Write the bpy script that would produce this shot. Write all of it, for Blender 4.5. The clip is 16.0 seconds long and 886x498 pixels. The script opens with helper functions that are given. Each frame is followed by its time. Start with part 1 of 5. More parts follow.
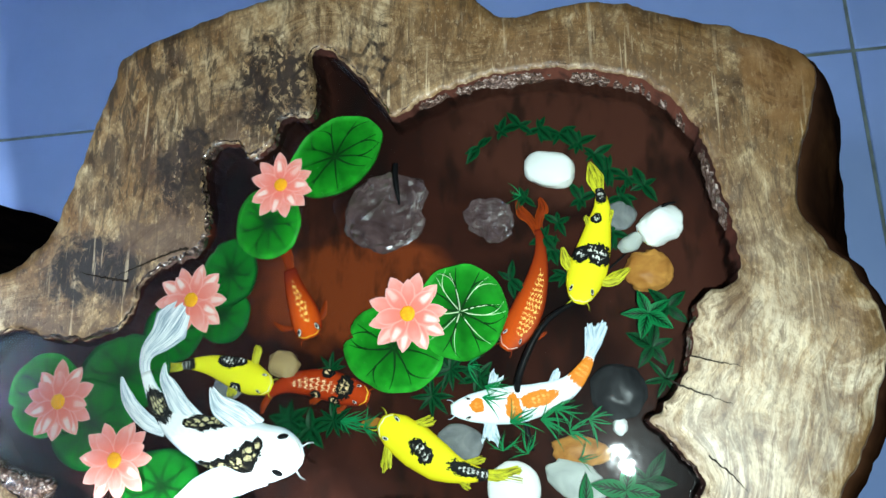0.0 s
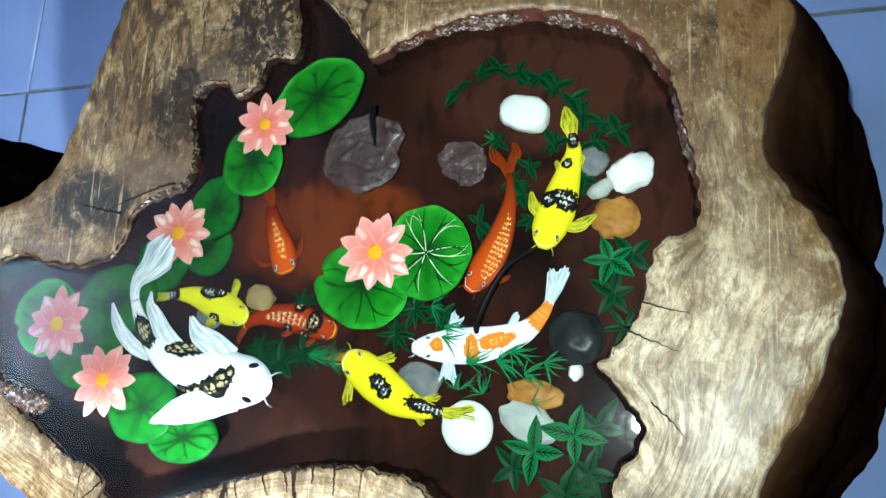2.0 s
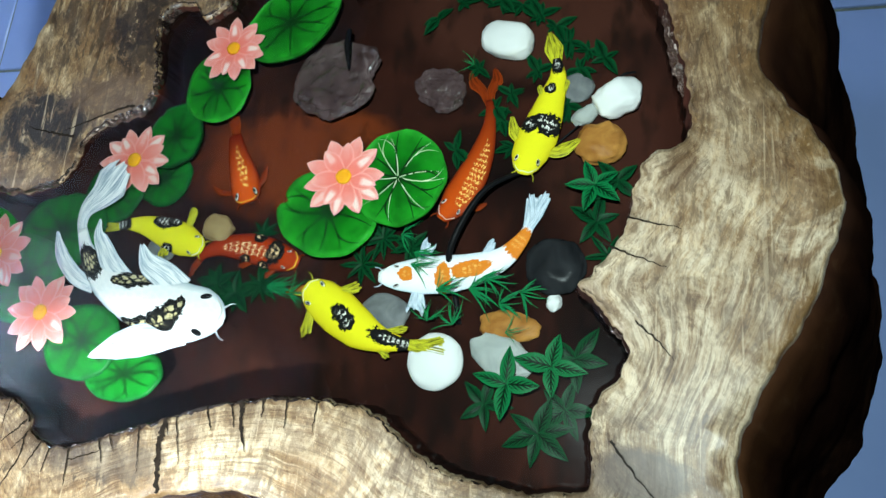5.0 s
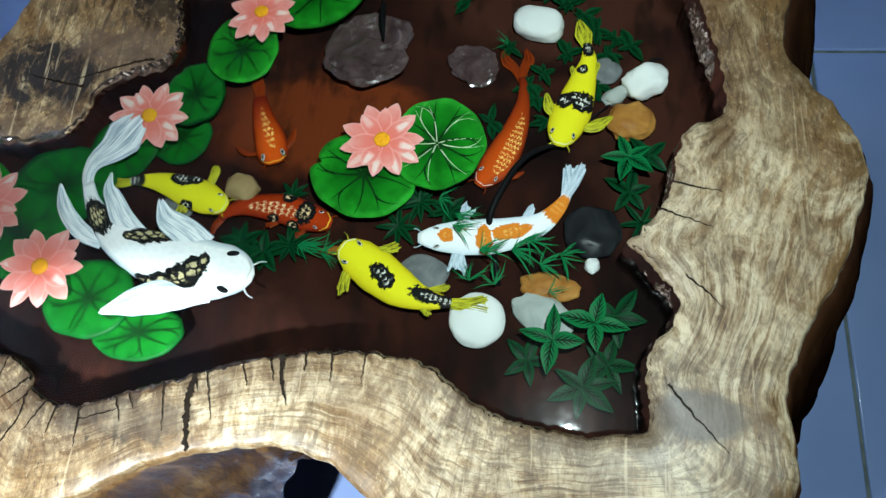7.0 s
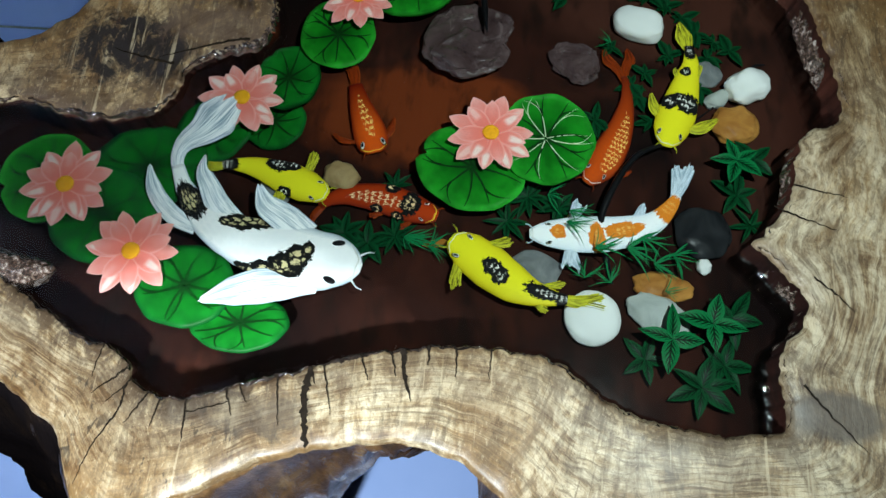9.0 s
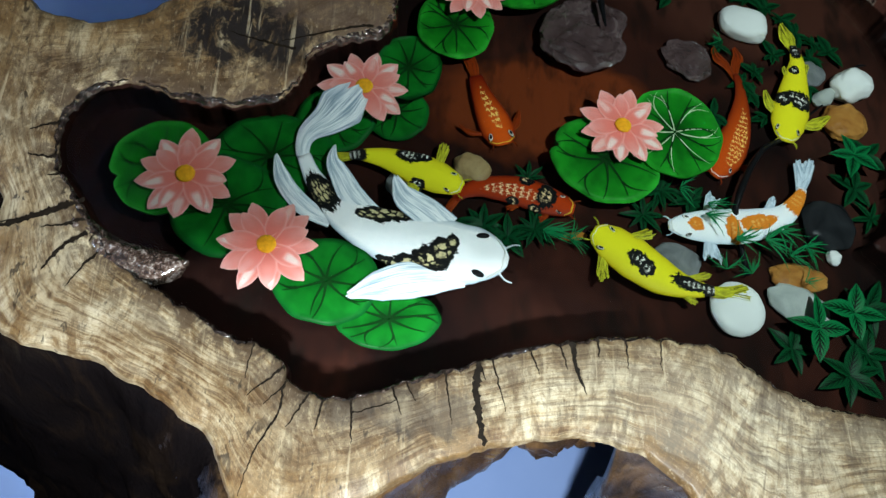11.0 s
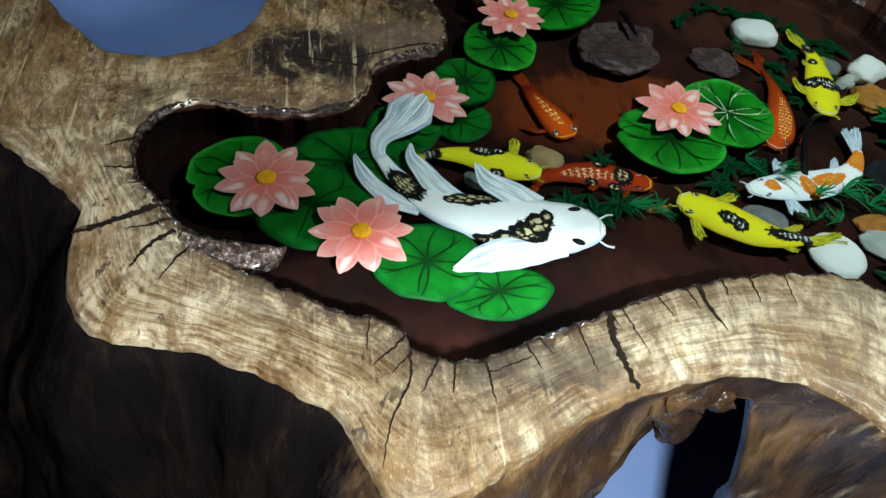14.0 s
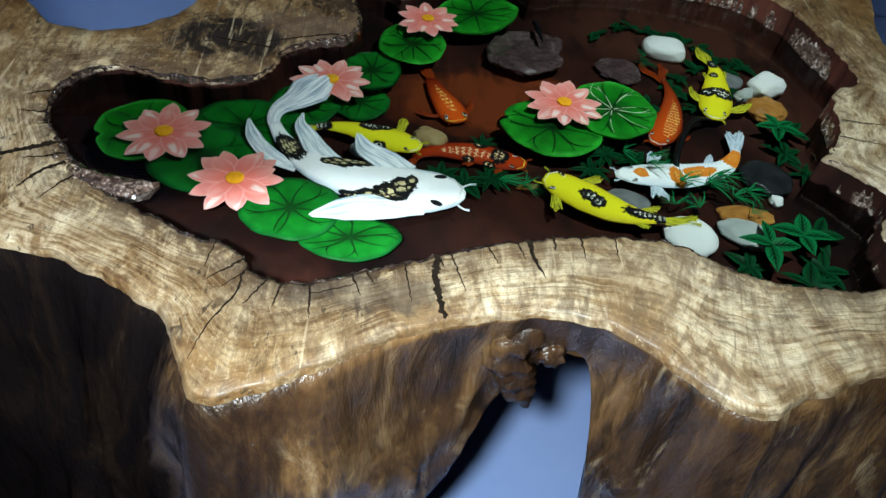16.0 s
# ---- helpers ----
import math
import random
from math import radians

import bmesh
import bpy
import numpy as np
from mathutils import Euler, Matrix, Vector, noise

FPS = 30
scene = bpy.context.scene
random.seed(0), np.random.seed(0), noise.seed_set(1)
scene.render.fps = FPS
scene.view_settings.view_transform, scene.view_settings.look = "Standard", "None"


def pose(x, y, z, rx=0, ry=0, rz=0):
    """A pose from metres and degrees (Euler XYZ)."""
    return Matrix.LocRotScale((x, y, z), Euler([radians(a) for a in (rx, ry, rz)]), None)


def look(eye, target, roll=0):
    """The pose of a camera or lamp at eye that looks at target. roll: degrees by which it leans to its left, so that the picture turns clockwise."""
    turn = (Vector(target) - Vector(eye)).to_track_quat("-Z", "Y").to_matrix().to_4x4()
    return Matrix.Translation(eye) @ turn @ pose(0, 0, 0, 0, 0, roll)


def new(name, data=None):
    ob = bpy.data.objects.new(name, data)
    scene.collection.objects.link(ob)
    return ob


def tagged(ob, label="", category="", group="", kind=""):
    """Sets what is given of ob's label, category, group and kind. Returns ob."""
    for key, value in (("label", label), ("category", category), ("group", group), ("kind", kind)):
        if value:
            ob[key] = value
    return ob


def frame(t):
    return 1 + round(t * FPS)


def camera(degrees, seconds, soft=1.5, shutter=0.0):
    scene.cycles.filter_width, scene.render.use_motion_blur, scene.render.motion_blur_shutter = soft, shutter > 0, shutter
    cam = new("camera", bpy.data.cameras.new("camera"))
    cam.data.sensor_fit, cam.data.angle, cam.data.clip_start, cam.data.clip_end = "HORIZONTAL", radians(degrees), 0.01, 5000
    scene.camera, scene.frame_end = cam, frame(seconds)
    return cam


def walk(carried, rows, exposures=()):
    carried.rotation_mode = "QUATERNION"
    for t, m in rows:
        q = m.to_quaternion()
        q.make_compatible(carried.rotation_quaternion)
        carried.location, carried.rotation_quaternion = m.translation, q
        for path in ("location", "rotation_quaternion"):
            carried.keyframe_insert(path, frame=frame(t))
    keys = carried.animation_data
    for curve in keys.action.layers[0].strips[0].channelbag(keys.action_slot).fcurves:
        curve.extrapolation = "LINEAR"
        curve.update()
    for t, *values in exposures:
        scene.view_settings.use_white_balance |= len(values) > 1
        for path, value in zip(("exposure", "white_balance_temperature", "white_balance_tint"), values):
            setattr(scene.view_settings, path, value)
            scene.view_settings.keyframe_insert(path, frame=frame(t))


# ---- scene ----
# ---- camera ----
from mathutils.geometry import delaunay_2d_cdt

cam = camera(62.7, 16.0, soft=1.5)
METRES, EYE, TILT, LEAN, TURN = 1.05, 1.0518, -75.52, 11.26, 0.0
ROWS = [
    (0.0, 0.0, 0.0, 0.0, 0.0, 0.0, 0.0),
    (0.5, 0.019, -0.0018, -0.0085, 0.69, -0.35, -0.46),
    (1.0, 0.0445, -0.0078, -0.0128, 1.91, -0.78, -1.66),
    (1.5, 0.0577, -0.0075, -0.027, 3.72, -1.64, -2.4),
    (2.0, 0.0765, -0.0004, -0.0195, 5.69, -2.48, -2.04),
    (2.5, 0.0937, 0.0112, -0.0305, 7.51, -1.55, -3.32),
    (3.0, 0.0938, 0.0282, -0.0328, 7.24, -2.49, -3.78),
    (3.5, 0.106, 0.0377, -0.0508, 7.61, -1.57, -4.06),
    (4.0, 0.1099, 0.0486, -0.0628, 6.61, -0.57, -4.08),
    (4.5, 0.0993, 0.0411, -0.0802, 5.58, 0.24, -3.89),
    (7.0, -0.0167, 0.0289, -0.1663, -5.27, 5.48, -5.89),
    (7.5, -0.0487, 0.032, -0.1677, -6.58, 6.01, -6.56),
    (8.0, -0.0785, 0.038, -0.1726, -8.09, 6.65, -6.99),
    (8.5, -0.0975, 0.0437, -0.1789, -8.8, 6.32, -7.31),
    (11.0, -0.2592, 0.1006, -0.217, -16.1, 8.69, -5.99),
    (11.5, -0.279, 0.104, -0.2267, -17.02, 9.67, -6.0),
    (12.0, -0.3163, 0.1078, -0.2349, -17.93, 10.6, -5.44),
    (12.5, -0.3575, 0.1221, -0.2613, -19.24, 12.55, -3.72),
    (13.0, -0.3696, 0.1387, -0.2936, -20.35, 15.15, -0.73),
    (13.5, -0.3674, 0.1785, -0.3102, -20.34, 16.2, 0.68),
    (14.0, -0.3242, 0.1744, -0.3384, -17.82, 23.7, 1.78),
    (14.5, -0.3075, 0.1743, -0.3593, -17.68, 25.05, 2.19),
    (15.0, -0.2809, 0.174, -0.3803, -18.32, 26.44, 0.75),
    (15.5, -0.2514, 0.1589, -0.4052, -17.55, 29.9, -1.46),
    (16.0, -0.2104, 0.1386, -0.4167, -15.92, 29.13, -3.36),
]
EXPOSURES = [(0, 1.76), (3, 1.68), (4.5, 1.50), (7, 1.14), (8.5, 0.94), (11, 0.72), (12, 0.70), (13, 0.82), (13.5, 0.94), (14, 0.82), (16, 0.84)]
walk(cam, [(t, pose(0, 0, EYE, TILT, LEAN, TURN) @ pose(METRES * x, METRES * y, METRES * z, 90 + pitch, roll, yaw)) for t, x, y, z, yaw, pitch, roll in ROWS],
     exposures=EXPOSURES)

# ---- light ----
TOP = 0.518                      # height of the table top


def spot(name, at, target, energy, size, angle, blend, tint):
    ob = new(name, bpy.data.lights.new(name, "SPOT"))
    ob.data.energy, ob.data.shadow_soft_size, ob.data.color = energy, size, tint
    ob.data.spot_size, ob.data.spot_blend = radians(angle), blend
    ob.matrix_basis = look(at, target)
    return ob


# small bright spots over the table's east half and its south-west, fixed stand-ins for one carried torch
spot("work_lamp", (0.045, -0.035, 1.13), (0.03, 0.06, TOP), 8.8, 0.007, 120, 1.0, (0.77, 0.96, 0.95))
spot("hand_torch", (-0.31, -0.385, 0.87), (-0.36, -0.03, TOP - 0.05), 19.5, 0.02, 120, 0.9, (0.83, 0.95, 0.98))

world = bpy.data.worlds.new("night_room")
scene.world = world
world.use_nodes = True
world.node_tree.nodes["Background"].inputs[0].default_value = (0.30, 0.38, 0.62, 1)
world.node_tree.nodes["Background"].inputs[1].default_value = 0.007


# ---- material helpers ----
class Names:
    """Materials of things that are cast into the resin, which takes away their own gloss."""

    def __contains__(self, name):
        return name.startswith(("koi_", "lily_", "lotus_", "leaf_", "pebble_", "pad_", "ink_", "eye_", "stained_", "crack_"))


CAST = Names()


class Mat:
    """A node material that is put together link by link."""

    def __init__(self, name, rough=0.5, metal=0.0, coat=0.0, ior=1.45):
        self.m = bpy.data.materials.new(name)
        self.m.use_nodes = True
        self.t = self.m.node_tree
        self.b = self.t.nodes["Principled BSDF"]
        self.b.inputs["Roughness"].default_value = rough
        self.b.inputs["Metallic"].default_value = metal
        self.b.inputs["Coat Weight"].default_value = coat
        self.b.inputs["Coat Roughness"].default_value = 0.08
        self.b.inputs["IOR"].default_value = ior
        if name in CAST:
            self.b.inputs["Specular IOR Level"].default_value = 0.05
            self.b.inputs["Coat Weight"].default_value = 0.0

    def put(self, socket, value):
        if hasattr(value, "is_linked"):
            self.t.links.new(value, socket)
        elif isinstance(value, (tuple, list)) and len(value) == 3 and socket.type == "RGBA":
            socket.default_value = (*value, 1)
        else:
            socket.default_value = value

    def coords(self, kind="Object", scale=(1, 1, 1), turn=0.0):
        c = self.t.nodes.new("ShaderNodeTexCoord")
        g = self.t.nodes.new("ShaderNodeMapping")
        g.inputs["Scale"].default_value = scale
        g.inputs["Rotation"].default_value = (0, 0, turn)
        self.t.links.new(c.outputs[kind], g.inputs[0])
        return g.outputs[0]

    def uv(self, name):
        n = self.t.nodes.new("ShaderNodeUVMap")
        n.uv_map = name
        return n.outputs[0]

    def noise(self, at, scale, detail=4, rough=0.55, bend=0.0):
        n = self.t.nodes.new("ShaderNodeTexNoise")
        self.t.links.new(at, n.inputs["Vector"])
        for key, v in (("Scale", scale), ("Detail", detail), ("Roughness", rough), ("Distortion", bend)):
            n.inputs[key].default_value = v
        return n.outputs["Fac"]

    def cells(self, at, scale, feature="F1", randomness=1.0):
        n = self.t.nodes.new("ShaderNodeTexVoronoi")
        n.feature = feature
        self.t.links.new(at, n.inputs["Vector"])
        n.inputs["Scale"].default_value = scale
        n.inputs["Randomness"].default_value = randomness
        return n.outputs["Distance"]

    def ramp(self, fac, *stops):
        n = self.t.nodes.new("ShaderNodeValToRGB")
        self.t.links.new(fac, n.inputs[0])
        e = n.color_ramp.elements
        while len(e) < len(stops):
            e.new(0.5)
        for k, (p, c) in zip(e, stops):
            k.position = p
            k.color = (*c, 1) if isinstance(c, tuple) else (c, c, c, 1)
        return n.outputs[0]

    def mix(self, fac, a, b, how="MIX"):
        n = self.t.nodes.new("ShaderNodeMix")
        n.data_type, n.blend_type = "RGBA", how
        self.put(n.inputs[0], fac)
        self.put(n.inputs[6], a)
        self.put(n.inputs[7], b)
        return n.outputs[2]

    def math(self, op, a, b=0.0):
        n = self.t.nodes.new("ShaderNodeMath")
        n.operation = op
        self.put(n.inputs[0], a)
        self.put(n.inputs[1], b)
        return n.outputs[0]

    def split(self, at):
        n = self.t.nodes.new("ShaderNodeSeparateXYZ")
        self.t.links.new(at, n.inputs[0])
        return n.outputs

    def random(self):
        return self.t.nodes.new("ShaderNodeObjectInfo").outputs["Random"]

    def colour(self, c):
        self.put(self.b.inputs["Base Color"], c)
        return self

    def rough(self, c):
        self.put(self.b.inputs["Roughness"], c)
        return self

    def bump(self, height, strength=0.3, distance=0.001):
        n = self.t.nodes.new("ShaderNodeBump")
        n.inputs["Strength"].default_value, n.inputs["Distance"].default_value = strength, distance
        self.t.links.new(height, n.inputs["Height"])
        self.t.links.new(n.outputs[0], self.b.inputs["Normal"])
        return self


def plain(name, colour, rough=0.5, spread=0.25, scale=60.0, coat=0.0):
    """A paint-like material with a slight mottling."""
    k = Mat(name, rough, coat=coat)
    n = k.noise(k.coords(), scale, 3)
    dark = tuple(c * (1 - spread) for c in colour)
    light = tuple(min(1.0, c * (1 + spread)) for c in colour)
    k.colour(k.ramp(n, (0.3, dark), (0.7, light)))
    return k.bump(n, 0.08).m


def wood_top():
    """Sawn end grain: growth rings that follow the rim, rays across them, zones of colour, stains and saw scratches."""
    k = Mat("varnished_stump_wood", 0.45, coat=0.10)
    k.b.inputs["Coat Roughness"].default_value = 0.28
    k.b.inputs["Specular IOR Level"].default_value = 0.28
    at = k.coords()
    xyz = k.split(at)
    ring_at, round_at = k.split(k.uv("Ring")), k.split(k.uv("Round"))
    spots = k.noise(at, 38, 5, 0.7, 0.6)
    patch = k.noise(at, 6.5, 4, 0.6, 0.8)
    wide = k.noise(k.coords(turn=0.5), 13, 5, 0.62, 1.0)

    def grain(along, across, scale, detail, rough, bend):
        v = k.t.nodes.new("ShaderNodeCombineXYZ")
        k.put(v.inputs[0], k.math("MULTIPLY", round_at[0], along))
        k.put(v.inputs[1], k.math("MULTIPLY", round_at[1], along))
        k.put(v.inputs[2], k.math("MULTIPLY", k.math("ADD", ring_at[0], k.math("MULTIPLY", patch, 0.25)), across))
        return k.noise(v.outputs[0], scale, detail, rough, bend)

    def zone(axis, lo, hi, a=0.0, b=1.0, wander=0.12):
        return k.ramp(k.math("ADD", k.math("ADD", xyz[axis], 0.7), k.math("MULTIPLY", k.math("SUBTRACT", wide, 0.5), wander)), (lo + 0.7, a), (hi + 0.7, b))

    lines = k.noise(k.coords(scale=(1.0, 0.22, 1.0), turn=0.1), 150, 5, 0.7, 0.8)
    blotch = k.noise(k.coords(scale=(1.0, 0.6, 1.0), turn=0.35), 24, 5, 0.68, 1.2)
    streak = grain(5.0, 15.0, 1.4, 5, 0.66, 0.5)
    rings = grain(4.5, 9.0, 2.2, 6, 0.72, 0.9)
    fine_rings = grain(7.0, 34.0, 2.4, 4, 0.7, 0.3)
    rays = grain(75.0, 2.2, 1.0, 5, 0.65, 0.5)
    broad_rays = grain(22.0, 0.9, 1.0, 4, 0.6, 0.6)
    east = k.math("MULTIPLY", zone(0, -0.10, 0.02), zone(1, 0.06, 0.14, 1.0, 0.0))
    south = k.math("MULTIPLY", zone(1, -0.10, -0.03, 1.0, 0.0), zone(0, -0.36, -0.26))
    north_east = k.math("MULTIPLY", zone(0, -0.16, -0.04), zone(1, 0.07, 0.14))
    west_end = k.math("MULTIPLY", zone(0, -0.40, -0.30, 1.0, 0.0), zone(1, 0.03, 0.12, 1.0, 0.0))
    # cream wood, lightened further in east and west where the lamps fall short
    pale = k.math("MAXIMUM", k.math("MAXIMUM", east, k.math("MULTIPLY", south, 0.9)), k.math("MULTIPLY", west_end, 0.8))

    tone = k.noise(k.coords(scale=(1.0, 0.7, 1.0), turn=0.8), 17, 6, 0.72, 1.4)
    base = k.ramp(tone, (0.37, (0.070, 0.042, 0.022)), (0.43, (0.170, 0.108, 0.052)), (0.49, (0.290, 0.204, 0.112)), (0.55, (0.400, 0.306, 0.185)), (0.63, (0.52, 0.425, 0.28)))
    light = k.ramp(k.math("ADD", k.math("MULTIPLY", tone, 0.52), k.math("MULTIPLY", streak, 0.48)), (0.37, (0.160, 0.095, 0.042)), (0.43, (0.330, 0.230, 0.125)), (0.48, (0.520, 0.420, 0.285)), (0.55, (0.660, 0.570, 0.420)), (0.64, (0.76, 0.67, 0.52)))
    base = k.mix(pale, base, light)
    rust = k.ramp(k.noise(k.coords(turn=1.3), 19, 6, 0.7, 1.2), (0.40, 0.0), (0.55, 0.9))
    base = k.mix(k.math("MULTIPLY", north_east, rust), base, (0.150, 0.082, 0.033))
    rim_gold = k.math("MULTIPLY", k.ramp(ring_at[0], (0.45, 0.0), (0.90, 0.9)), k.ramp(blotch, (0.44, 0.0), (0.56, 1.0)))
    base = k.mix(rim_gold, base, (0.215, 0.120, 0.043))
    base = k.mix(k.math("MULTIPLY", k.ramp(blotch, (0.52, 0.0), (0.62, 0.75)), k.ramp(patch, (0.40, 0.2), (0.56, 1.0))), base, (0.175, 0.100, 0.040))
    base = k.mix(k.math("MULTIPLY", k.ramp(blotch, (0.34, 0.7), (0.43, 0.0)), k.math("SUBTRACT", 1.0, k.math("MULTIPLY", east, 0.8))), base, (0.075, 0.046, 0.026))
    base = k.mix(k.math("MULTIPLY", k.ramp(rings, (0.40, 0.65), (0.50, 0.0)), k.ramp(patch, (0.36, 0.35), (0.54, 1.0))), base, (0.105, 0.062, 0.029))
    base = k.mix(k.math("MULTIPLY", k.ramp(fine_rings, (0.38, 0.45), (0.48, 0.0)), k.ramp(patch, (0.40, 0.9), (0.60, 0.3))), base, (0.095, 0.056, 0.027))
    base = k.mix(k.math("MULTIPLY", k.ramp(rings, (0.56, 0.0), (0.70, 0.45)), pale), base, (0.60, 0.505, 0.365))
    base = k.mix(k.math("MULTIPLY", k.ramp(rays, (0.38, 0.9), (0.49, 0.0)), k.math("MULTIPLY", south, 0.5)), base, (0.085, 0.052, 0.026))
    base = k.mix(k.math("MULTIPLY", k.ramp(lines, (0.38, 0.9), (0.49, 0.0)), k.math("SUBTRACT", 0.85, k.math("MULTIPLY", pale, 0.82))), base, (0.070, 0.043, 0.022))
    base = k.mix(k.math("MULTIPLY", k.ramp(broad_rays, (0.36, 0.75), (0.47, 0.0)), k.math("MULTIPLY", south, k.ramp(spots, (0.3, 1.0), (0.6, 0.55)))), base, (0.15, 0.095, 0.052))
    base = k.mix(k.ramp(spots, (0.30, 0.6), (0.45, 0.0)), base, (0.10, 0.062, 0.030))
    shore_stain = k.math("MULTIPLY", k.ramp(ring_at[0], (0.08, 0.95), (0.60, 0.0)), k.ramp(k.noise(k.coords(turn=2.0), 34, 5, 0.7, 0.8), (0.42, 0.0), (0.52, 1.0)))
    base = k.mix(k.math("MULTIPLY", shore_stain, k.math("MAXIMUM", zone(0, -0.27, -0.20, 1.0, 0.3), k.math("MULTIPLY", south, 0.8))), base, (0.085, 0.054, 0.034))
    dust = k.noise(k.coords(scale=(1.0, 0.5, 1.0), turn=0.1), 420, 4, 0.75)
    base = k.mix(k.ramp(dust, (0.36, 0.45), (0.46, 0.0)), base, (0.09, 0.056, 0.030))
    base = k.mix(k.ramp(dust, (0.57, 0.0), (0.68, 0.35)), base, (0.62, 0.53, 0.39))
    hair = k.noise(k.coords(scale=(1.0, 0.03, 1.0), turn=-0.7), 260, 2, 0.5, 0.2)
    hair2 = k.noise(k.coords(scale=(1.0, 0.03, 1.0), turn=1.1), 230, 2, 0.5, 0.2)
    base = k.mix(k.math("MULTIPLY", k.ramp(hair, (0.66, 0.0), (0.71, 0.5)), k.ramp(patch, (0.40, 0.0), (0.56, 1.0))), base, (0.58, 0.49, 0.35))
    base = k.mix(k.math("MULTIPLY", k.ramp(hair2, (0.66, 0.0), (0.71, 0.4)), k.ramp(wide, (0.45, 0.2), (0.6, 1.0))), base, (0.58, 0.49, 0.35))
    pits = k.noise(k.coords(scale=(1.0, 0.42, 1.0), turn=0.2), 150, 3, 0.7, 0.3)
    west = zone(0, -0.30, -0.16, 1.0, 0.0)
    hole = k.math("MULTIPLY", k.ramp(pits, (0.34, 1.0), (0.40, 0.0)), k.math("MULTIPLY", k.ramp(wide, (0.40, 0.2), (0.55, 1.0)), k.math("ADD", k.math("MULTIPLY", west, 0.8), 0.15)))
    base = k.mix(k.math("MULTIPLY", hole, 0.9), base, (0.03, 0.02, 0.013))
    fibre = k.mix(pale, lines, rings)
    black_net = k.ramp(k.cells(k.coords(scale=(1.0, 0.8, 1.0)), 70, "DISTANCE_TO_EDGE"), (0.06, 1.0), (0.14, 0.0))

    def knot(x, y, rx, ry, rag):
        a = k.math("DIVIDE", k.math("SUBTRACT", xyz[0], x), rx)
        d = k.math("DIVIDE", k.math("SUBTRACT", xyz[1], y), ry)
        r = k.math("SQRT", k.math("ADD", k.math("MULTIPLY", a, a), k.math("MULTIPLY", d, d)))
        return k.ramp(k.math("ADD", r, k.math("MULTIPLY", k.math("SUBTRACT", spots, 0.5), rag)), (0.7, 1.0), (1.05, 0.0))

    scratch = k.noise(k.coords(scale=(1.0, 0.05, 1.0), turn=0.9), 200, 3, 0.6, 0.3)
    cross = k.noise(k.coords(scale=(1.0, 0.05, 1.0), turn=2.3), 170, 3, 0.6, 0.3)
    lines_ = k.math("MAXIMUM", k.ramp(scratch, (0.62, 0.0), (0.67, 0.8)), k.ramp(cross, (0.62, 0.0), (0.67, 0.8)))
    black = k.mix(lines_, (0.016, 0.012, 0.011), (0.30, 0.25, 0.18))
    crumbs = k.ramp(k.noise(k.coords(scale=(1.0, 0.8, 1.0)), 120, 5, 0.7, 1.2), (0.50, 1.0), (0.54, 0.0))
    base = k.mix(k.math("MULTIPLY", k.math("MULTIPLY", knot(-0.248, 0.285, 0.036, 0.055, 1.8), crumbs), 0.95), base, (0.022, 0.014, 0.010))
    base = k.mix(k.math("MULTIPLY", k.math("MULTIPLY", knot(-0.322, 0.215, 0.030, 0.045, 1.8), crumbs), 0.95), base, (0.025, 0.016, 0.012))
    base = k.mix(k.math("MULTIPLY", k.math("MULTIPLY", knot(-0.36, 0.26, 0.09, 0.11, 1.0), k.ramp(fibre, (0.44, 1.0), (0.52, 0.0))), 0.8), base, (0.05, 0.034, 0.02))
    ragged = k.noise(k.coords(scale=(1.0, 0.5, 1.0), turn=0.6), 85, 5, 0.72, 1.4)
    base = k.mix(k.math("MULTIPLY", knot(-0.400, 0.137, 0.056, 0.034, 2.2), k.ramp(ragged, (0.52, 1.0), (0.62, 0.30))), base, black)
    base = k.mix(k.math("MULTIPLY", knot(-0.345, 0.16, 0.05, 0.022, 2.6), 0.75), base, (0.09, 0.06, 0.045))
    base = k.mix(k.math("MULTIPLY", knot(0.078, -0.098, 0.030, 0.017, 0.5), 0.85), base, (0.10, 0.078, 0.066))
    base = k.mix(k.math("MULTIPLY", knot(0.145, 0.255, 0.035, 0.05, 1.8), 0.7), base, (0.17, 0.085, 0.03))
    base = k.mix(k.math("MULTIPLY", knot(-0.285, -0.118, 0.065, 0.018, 1.8), 0.55), base, (0.075, 0.06, 0.05))
    for x, y, rx, ry in ((-0.255, 0.272, 0.040, 0.045), (-0.325, 0.225, 0.030, 0.035), (-0.165, 0.290, 0.035, 0.045)):
        base = k.mix(k.math("MULTIPLY", k.math("MULTIPLY", knot(x, y, rx, ry, 1.6), black_net), k.ramp(spots, (0.40, 1.0), (0.58, 0.2))), base, (0.018, 0.012, 0.009))
    weather = k.noise(k.coords(scale=(1.0, 0.8, 1.0), turn=0.2), 21, 6, 0.74, 1.6)
    base = k.mix(k.math("MULTIPLY", k.ramp(weather, (0.50, 0.0), (0.57, 0.75)), k.ramp(streak, (0.40, 1.0), (0.56, 0.25))), base, (0.42, 0.30, 0.18), "MULTIPLY")
    base = k.mix(k.ramp(weather, (0.36, 0.55), (0.44, 0.0)), base, (1.30, 1.26, 1.18), "MULTIPLY")
    base = k.mix(1.0, base, (0.61, 0.58, 0.535), "MULTIPLY")
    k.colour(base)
    k.rough(k.ramp(wide, (0.3, 0.55), (0.7, 0.40)))
    return k.bump(k.mix(0.5, fibre, k.mix(0.5, spots, dust)), 0.5, 0.0018).m


